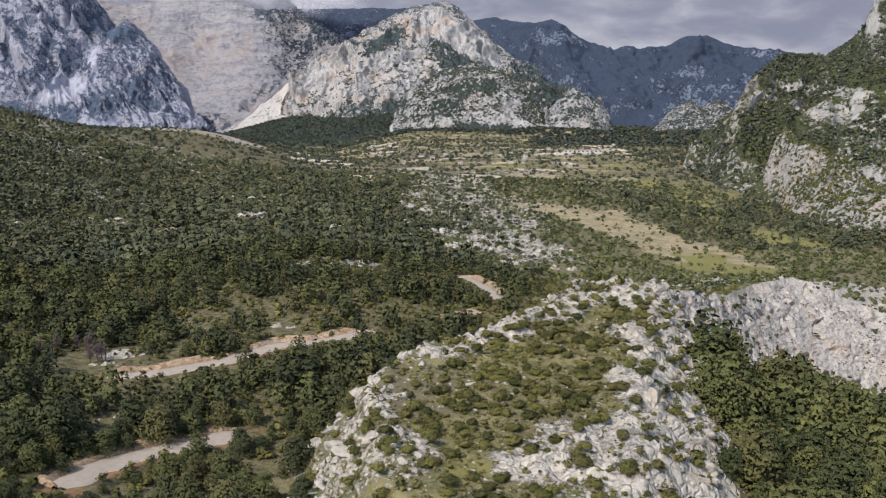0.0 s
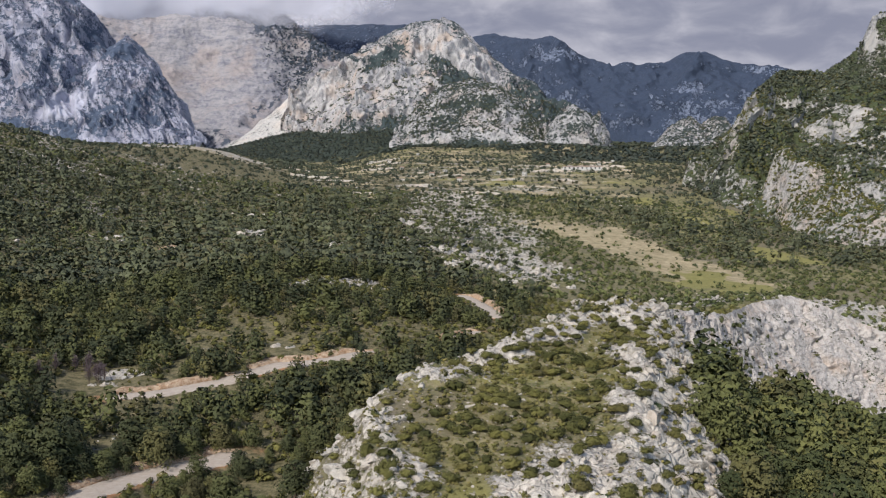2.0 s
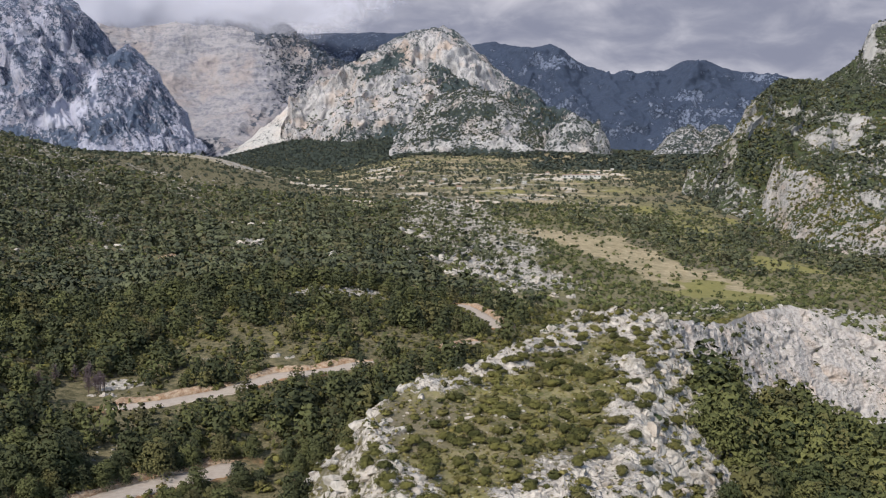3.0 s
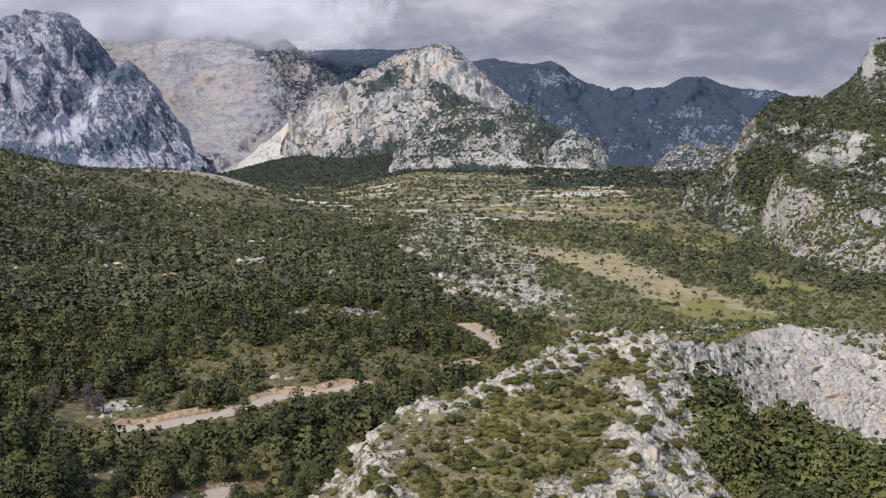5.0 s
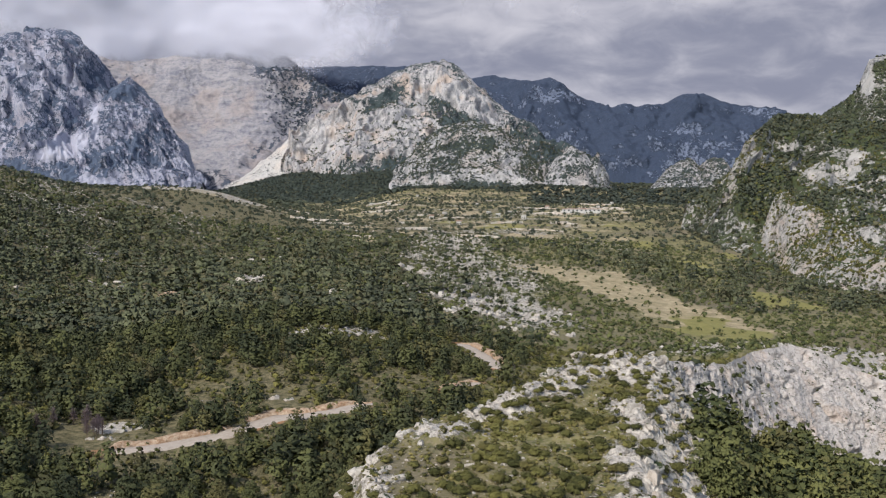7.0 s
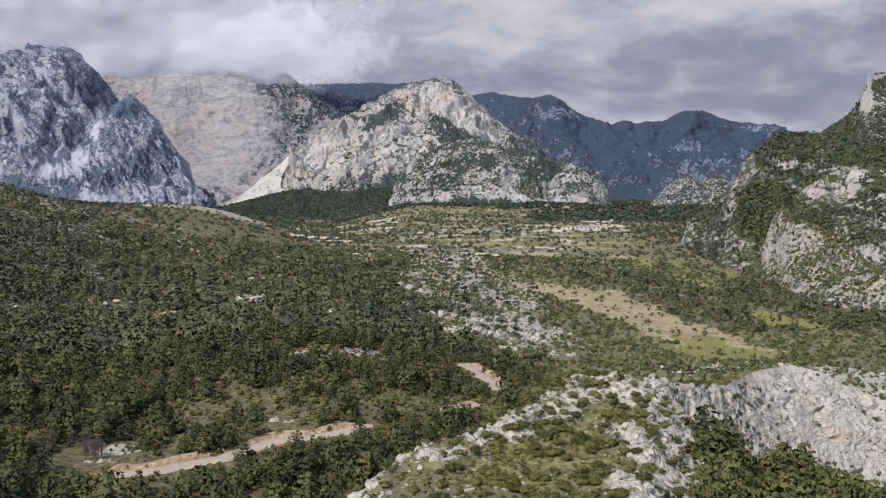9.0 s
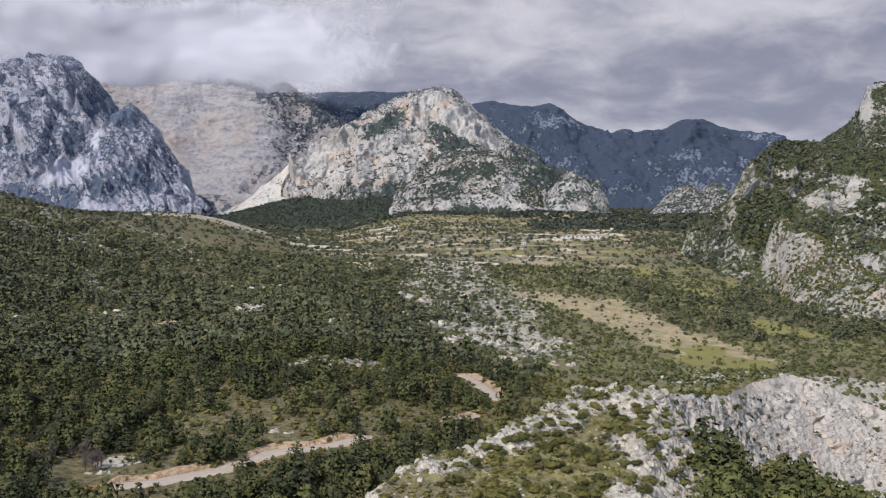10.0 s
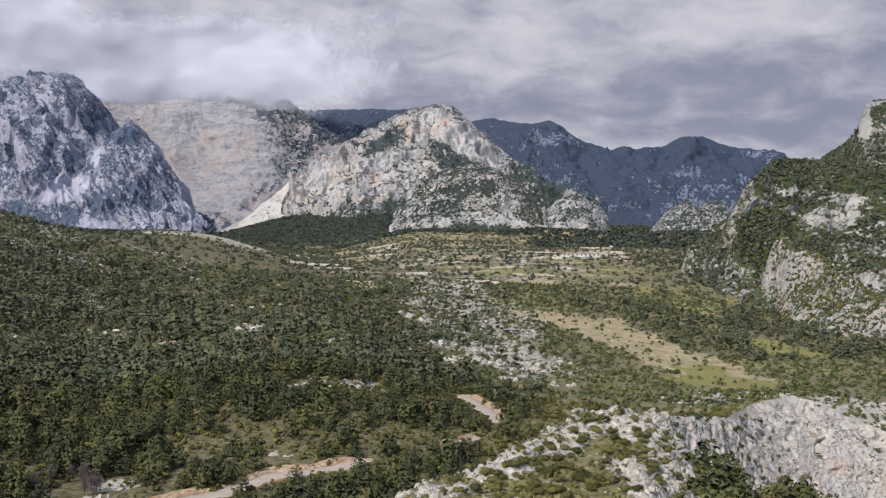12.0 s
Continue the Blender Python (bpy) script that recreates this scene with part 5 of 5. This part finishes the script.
def place_stones():
    """Loose blocks and outcrops on the spur, each its own; small stones joined."""
    x, y, rng = spread(2.0, 150, 335, 111)
    s, out = spur(x, y)
    rock, field, meadow, red, litter = covers(x, y)
    keep = (out < 1.25) & (rng.uniform(size=len(x)) < np.clip(1.9 * rock - 0.35, 0.06, 0.85)) & (clear_of(x, y) > 0.5)
    x, y, out = x[keep], y[keep], out[keep]
    z = height(x, y)
    size = 0.6 + 4.0 * rng.uniform(size=len(x)) ** 2.6 * (0.5 + 0.7 * step(0.4, 0.9, out))
    order = np.argsort(-size)
    own, rest = order[:300], order[300:]
    protos = [thing("limestone_block", mesh_of("limestone_block", *STONES[i], M_ROCK, False), "weathered pale grey limestone block on the spur", "rock", group="limestone blocks on the spur") for i in range(8)]
    for n, i in enumerate(own):
        m = Matrix.LocRotScale((x[i], y[i], z[i] - 0.05 * size[i]), Euler((rng.uniform(-0.3, 0.3), rng.uniform(-0.3, 0.3), rng.uniform(0, 6.28))), None)
        ob = protos[n % 8] if n < 8 else copy_thing(protos[n % 8], m)
        ob.matrix_basis = m
        ob.scale = (size[i] * rng.uniform(1, 1.6), size[i], size[i] * rng.uniform(0.8, 1.2))
    scatter("loose_stones", STONES_SMALL, np.stack([x, y, z], -1)[rest], size[rest] * 1.1, size[rest], M_ROCK, "small pale limestone stones on the spur", "stones", 113)
    x, y, rng = spread(1.7, 160, 330, 114)
    s, out = spur(x, y)
    keep = (out < 1.1) & (rng.uniform(size=len(x)) < 0.3 + 0.5 * fbm(flat(x, y), 14, 3, 76))
    x, y = x[keep], y[keep]
    size = 0.3 + 0.9 * rng.uniform(size=len(x)) ** 2
    scatter("pebbles", STONES_SMALL, np.stack([x, y, height(x, y) + 0.05], -1), size * 1.3, size, M_ROCK, "pale limestone stones strewn between dwarf scrub", "stones", 116)
    x, y, rng = spread(4.1, 335, 1150, 115)
    rock, field, meadow, red, litter = covers(x, y)
    keep = (rng.uniform(size=len(x)) < np.clip(rock * 2.4 - 0.65, 0, 0.6)) & (clear_of(x, y) > 0.5)
    x, y = x[keep], y[keep]
    size = 0.9 + 4.4 * rng.uniform(size=len(x)) ** 2.2
    scatter("scattered_stones", STONES_SMALL, np.stack([x, y, height(x, y) + 0.15], -1), size * 1.2, size, M_ROCK, "pale limestone outcrops among the scrub", "stones", 117)


plant_pines()
plant_shrubs()
plant_dark_wood()
clothe("hill_front", 7500, 0.0, 1.0, M_SHRUB, "olive-green scrub on the limestone hill", 121, (1.6, 5.0), -0.38, 0.5)
clothe("hill_front", 9500, 0.0, 1.0, M_FAR, "dark green trees in the folds of the hill", 122, (2.8, 9.0), -0.5, 0.5)
clothe("hill_back", 6500, 0.0, 1.0, M_FAR, "dark wood on the steep hill", 123, (4, 8), 0.1)
clothe("wooded_apron", 6500, 0.0, 1.0, M_DEEP, "dark woods at the foot of the mountains", 124, (6, 11), 0.1)
clothe("mountain_foothill", 2600, 0.0, 1.0, M_FAR, "dark scrub on the limestone foothill", 128, (4, 8), -0.25)
clothe("rocky_knoll", 420, 0.0, 1.0, M_FAR, "dark scrub on the limestone knoll", 129, (3, 7), -0.35)
clothe("twin", 450, 0.0, 1.0, M_FAR, "dark scrub on the twin knolls", 130, (4, 8), -0.35)
clothe("mountain_peak", 5200, 0.0, 0.6, M_FAR, "dark scrub on the lower slopes of the peak", 132, (5, 10), -0.2)
clothe("mountain_scar", 3600, 0.5, 1.0, M_BLUE, "dark woods on the shoulder of the landslide, tinted blue for haze", 134, (6, 13), -0.35, 0.35, 0.5, 1.0)
clothe("rock_band", 500, 0.0, 1.0, M_SHRUB, "scrub on the ledges of the rock band", 136, (2, 4.5), -0.2)
clothe("rock_buttress", 2200, 0.0, 1.0, M_SHRUB, "scrub in the cracks of the buttress", 125, (1.5, 5), -0.25)
clothe("cliff", 190, 0.1, 1.0, M_PINE, "dark shrubs clinging to the cliff", 127, (1.2, 4.6), -0.25, 0.3)
place_stones()


# ---- single things ----
def place_boulders():
    """Outcrops and boulders that stand out from the woods, each its own."""
    rng = np.random.RandomState(131)
    for cx, cy, r, count, big in SITES:
        for i in range(count):
            a, d = rng.uniform(0, 6.28), r * rng.uniform() ** 0.6
            x, y = cx + d * math.cos(a), cy + d * math.sin(a) * 1.3
            size = big * rng.uniform(0.3, 1.0) if i else big
            z = height(np.array([x]), np.array([y]))[0]
            ob = thing("boulder", BOULDERS[rng.randint(8)], "large weathered pale limestone boulder among shrubs", "rock", group="boulders in the valley")
            ob.matrix_basis = Matrix.LocRotScale((x, y, z + (0.16 if cy > 335 else -0.02) * size), Euler((rng.uniform(-0.25, 0.25), rng.uniform(-0.25, 0.25), rng.uniform(0, 6.28))), Vector((size * rng.uniform(1, 1.5), size, size * rng.uniform(0.9, 1.3))))


BOULDERS = [mesh_of("boulder", *stone_shape(580 + i, 2), M_ROCK, False) for i in range(8)]
place_boulders()


def box(x0, x1, y0, y1, z0, z1):
    v = np.array([(x, y, z) for z in (z0, z1) for y in (y0, y1) for x in (x0, x1)], float)
    f = np.array([(0, 2, 3, 1), (4, 5, 7, 6), (0, 1, 5, 4), (2, 6, 7, 3), (0, 4, 6, 2), (1, 3, 7, 5)])
    return v, f


def plain(name, a, b, size, rough=0.85):
    n = Nodes(name)
    return n.done(n.mix(n.noise(size, 4, 0.6), a, b), rough)


M_WALL = plain("house_plaster", (0.42, 0.40, 0.36), (0.60, 0.58, 0.54), 2.5)
M_TILE = plain("roof_tiles", (0.24, 0.15, 0.11), (0.36, 0.25, 0.19), 0.8)
M_SLAB = plain("roof_concrete", (0.45, 0.44, 0.42), (0.62, 0.60, 0.57), 1.5)
M_PANE = plain("window_dark", (0.03, 0.035, 0.04), (0.05, 0.055, 0.06), 1.0, 0.2)


def house(x, y, turn, wide, deep, tall, tiled):
    """A small village house: walls, an overhanging roof, a door and windows."""
    z = float(height(np.array([x]), np.array([y]))[0])
    root = tagged(new("house"), "small whitewashed village house with a tiled roof" if tiled else "small pale village house with a flat roof", "house", "houses on the plateau")
    root.matrix_basis = pose(x, y, z - 0.5, 0, 0, turn)
    w, d, h = wide / 2, deep / 2, tall + 0.5
    part("wall", mesh_of("wall", *box(-w, w, -d, d, 0, h), M_WALL, False), root)
    if tiled:
        o, rise = 0.5, deep * 0.28
        v = np.array([(-w - o, -d - o, h), (w + o, -d - o, h), (w + o, d + o, h), (-w - o, d + o, h), (-w - o, 0, h + rise), (w + o, 0, h + rise)], float)
        v = np.concatenate([v, v - np.array([0, 0, 0.2])])
        f = [(0, 1, 5, 4), (2, 3, 4, 5), (7, 6, 10, 11), (9, 8, 11, 10), (0, 6, 7, 1), (2, 8, 9, 3), (3, 9, 10, 4), (4, 10, 6, 0), (1, 7, 11, 5), (5, 11, 8, 2)]
        part("roof", mesh_of("roof", v, f, M_TILE, False), root, "weathered red roof tiles")
    else:
        part("roof", mesh_of("roof", *box(-w - 0.3, w + 0.3, -d - 0.3, d + 0.3, h, h + 0.35), M_SLAB, False), root, "flat grey concrete roof")
    for k in range(max(2, int(wide // 3.5))):
        cx = -w + (k + 0.5) * wide / max(2, int(wide // 3.5))
        if k == 1:
            part("door", mesh_of("door", *box(cx - 0.5, cx + 0.5, -d - 0.06, -d + 0.05, 0.5, 2.6), M_PANE, False), root)
        else:
            part("window", mesh_of("window", *box(cx - 0.6, cx + 0.6, -d - 0.05, -d + 0.05, 1.4, 2.7), M_PANE, False), root)


def terrace_wall(x, y, length, turn, tall, seed):
    """A long low dry-stone terrace wall that follows the slope, with an uneven top."""
    n = max(8, int(length / 1.5))
    s = np.linspace(-0.5, 0.5, n) * length
    bow = 0.08 * length * np.cos(s / length * math.pi) + 1.2 * fbm(flat(s, 0 * s), 12, 2, seed)
    px, py = x + s * math.cos(turn) - bow * math.sin(turn), y + s * math.sin(turn) + bow * math.cos(turn)
    z = height(px, py)
    top = tall * np.clip(0.75 + 0.7 * fbm(flat(s, 0 * s), 7, 4, seed + 1, 0.6), 0.2, 1.2)
    rows = [np.stack([px, py + d, z + h], -1) for d, h in ((-0.3, -0.8), (0.0, 0.7 * top), (0.25, top), (0.9, top), (1.1, -0.8))]
    thing("terrace_wall", mesh_of("terrace_wall", np.stack(rows, 1).reshape(-1, 3), grid_faces(n, 5)[:, ::-1], M_TERRACE, False), "pale dry-stone terrace wall between small fields", "wall", group="terrace walls on the plateau")


M_TERRACE = limestone("terrace_stone", 1.0, 0.2, dark=(0.30, 0.27, 0.23), pale=(0.56, 0.51, 0.44), ochre=0.5)
TERRACES = [(197, 1485, 86), (248, 1833, 87), (265, 2129, 67), (152, 1635, 51), (76, 1246, 39), (103, 1176, 62), (142, 1241, 32), (-105, 1909, 60), (-86, 1747, 64), (-95, 1584, 50), (11, 1329, 35), (-18, 1450, 33), (-154, 1300, 61), (-127, 1241, 45), (37, 1083, 45), (-74, 1041, 38), (255, 1656, 52), (148, 1395, 59), (-220, 1575, 49), (-30, 1185, 37)]
for i, (x, y, length) in enumerate(TERRACES):
    terrace_wall(x, y, length, 0.25 * math.sin(i * 2.1), 2.0 + 1.6 * ((i * 7) % 5) / 4, 700 + 3 * i)


HOUSES = [(4, 1515), (-59, 1564), (75, 1421), (68, 1552), (57, 1767), (-13, 1332), (98, 1544), (101, 1314), (183, 1535), (199, 1501), (241, 1650), (299, 1881), (222, 1945), (163, 1656), (-90, 1826), (-126, 1920), (-49, 2141), (20, 1250)]
for i, (x, y) in enumerate(HOUSES):
    house(x, y, (i * 37) % 50 - 25, 5.5 + (i * 5) % 5, 5 + (i * 3) % 3, 2.8 + (i % 3) * 0.7, i % 4 == 1)


def long_building(x, y, turn, wide, deep, tall):
    """A long low white building behind its yard wall, with a row of window openings."""
    z = float(height(np.array([x]), np.array([y]))[0])
    root = tagged(new("long_building"), "long low white building with a flat roof on the plateau", "building")
    root.matrix_basis = pose(x, y, z - 1.0, 0, 0, turn)
    w, d, h = wide / 2, deep / 2, tall + 1.0
    part("wall", mesh_of("wall", *box(-w, w, -d, d, 0, h), M_SLAB, False), root)
    part("roof", mesh_of("roof", *box(-w - 0.5, w + 0.5, -d - 0.5, d + 0.5, h, h + 0.4), M_TILE, False), root, "flat reddish roof")
    part("yard_wall", mesh_of("yard_wall", *box(-w * 1.1, w * 0.95, -d - 9, -d - 8.4, -2, 3.0), M_SLAB, False), root, "pale concrete yard wall")
    for k in range(9):
        cx = -w + (k + 0.5) * wide / 9
        part("window", mesh_of("window", *box(cx - 1.1, cx + 1.1, -d - 0.08, -d + 0.05, h - 2.6, h - 0.9), M_PANE, False), root)


long_building(190, 1455, -4, 52, 11, 4.6)
for i, (x, y, length) in enumerate(((205, 1520, 66), (228, 1565, 60), (240, 1620, 74), (252, 1680, 66), (236, 1475, 40))):
    terrace_wall(x, y, length, 0.08 * math.sin(i * 1.7), 2.6, 790 + 3 * i)


def bare_trees():
    """A clump of leafless grey trees by the upper road."""
    rng = np.random.RandomState(141)
    mat = plain("dry_twigs", (0.105, 0.078, 0.085), (0.19, 0.145, 0.15), 0.5)
    for i in range(10):
        x, y = -106 + rng.uniform(-11, 9), 300 + rng.uniform(-5, 9)
        z = float(height(np.array([x]), np.array([y]))[0])
        root = tagged(new("bare_tree"), "leafless grey-brown tree with fine twigs", "tree", "bare trees by the road")
        root.matrix_basis = pose(x, y, z - 0.1, 0, 0, rng.uniform(0, 360))
        h = rng.uniform(6.0, 8.0)
        pieces = []
        for k in range(170):
            a, t = rng.uniform(0, 6.28), rng.uniform(0.25, 0.95)
            base = np.array([0.03 * math.cos(a), 0.03 * math.sin(a), t * 0.75]) * h
            tip = base + np.array([math.cos(a) * 0.32 * (1.15 - t), math.sin(a) * 0.32 * (1.15 - t), rng.uniform(0.1, 0.34)]) * h * rng.uniform(0.5, 1)
            side = np.array([-math.sin(a), math.cos(a), 0]) * 0.05
            pieces.append((np.array([base - side, base + side, tip]), np.array([(0, 1, 2)])))
            pieces.append((np.array([base + (tip - base) * 0.4, base + (tip - base) * 0.4 + np.array([0, 0, 0.06]), tip + rng.normal(size=3) * 0.45]), np.array([(0, 1, 2)])))
        part("trunk", mesh_of("trunk", *[np.asarray(w) for w in taper(h)], M_BARK), root, "slender grey trunk")
        part("twig_spray", mesh_of("twig_spray", *join(pieces), mat, False), root, "fine dry twigs")


def taper(h):
    a = np.linspace(0, 2 * math.pi, 6, endpoint=False)
    v = [(r * math.cos(b), r * math.sin(b), z) for z, r in ((0, 0.16), (0.4 * h, 0.10), (0.85 * h, 0.03)) for b in a]
    f = [(i * 6 + j, i * 6 + (j + 1) % 6, i * 6 + 6 + (j + 1) % 6, i * 6 + 6 + j) for i in range(2) for j in range(6)]
    return v, f


bare_trees()
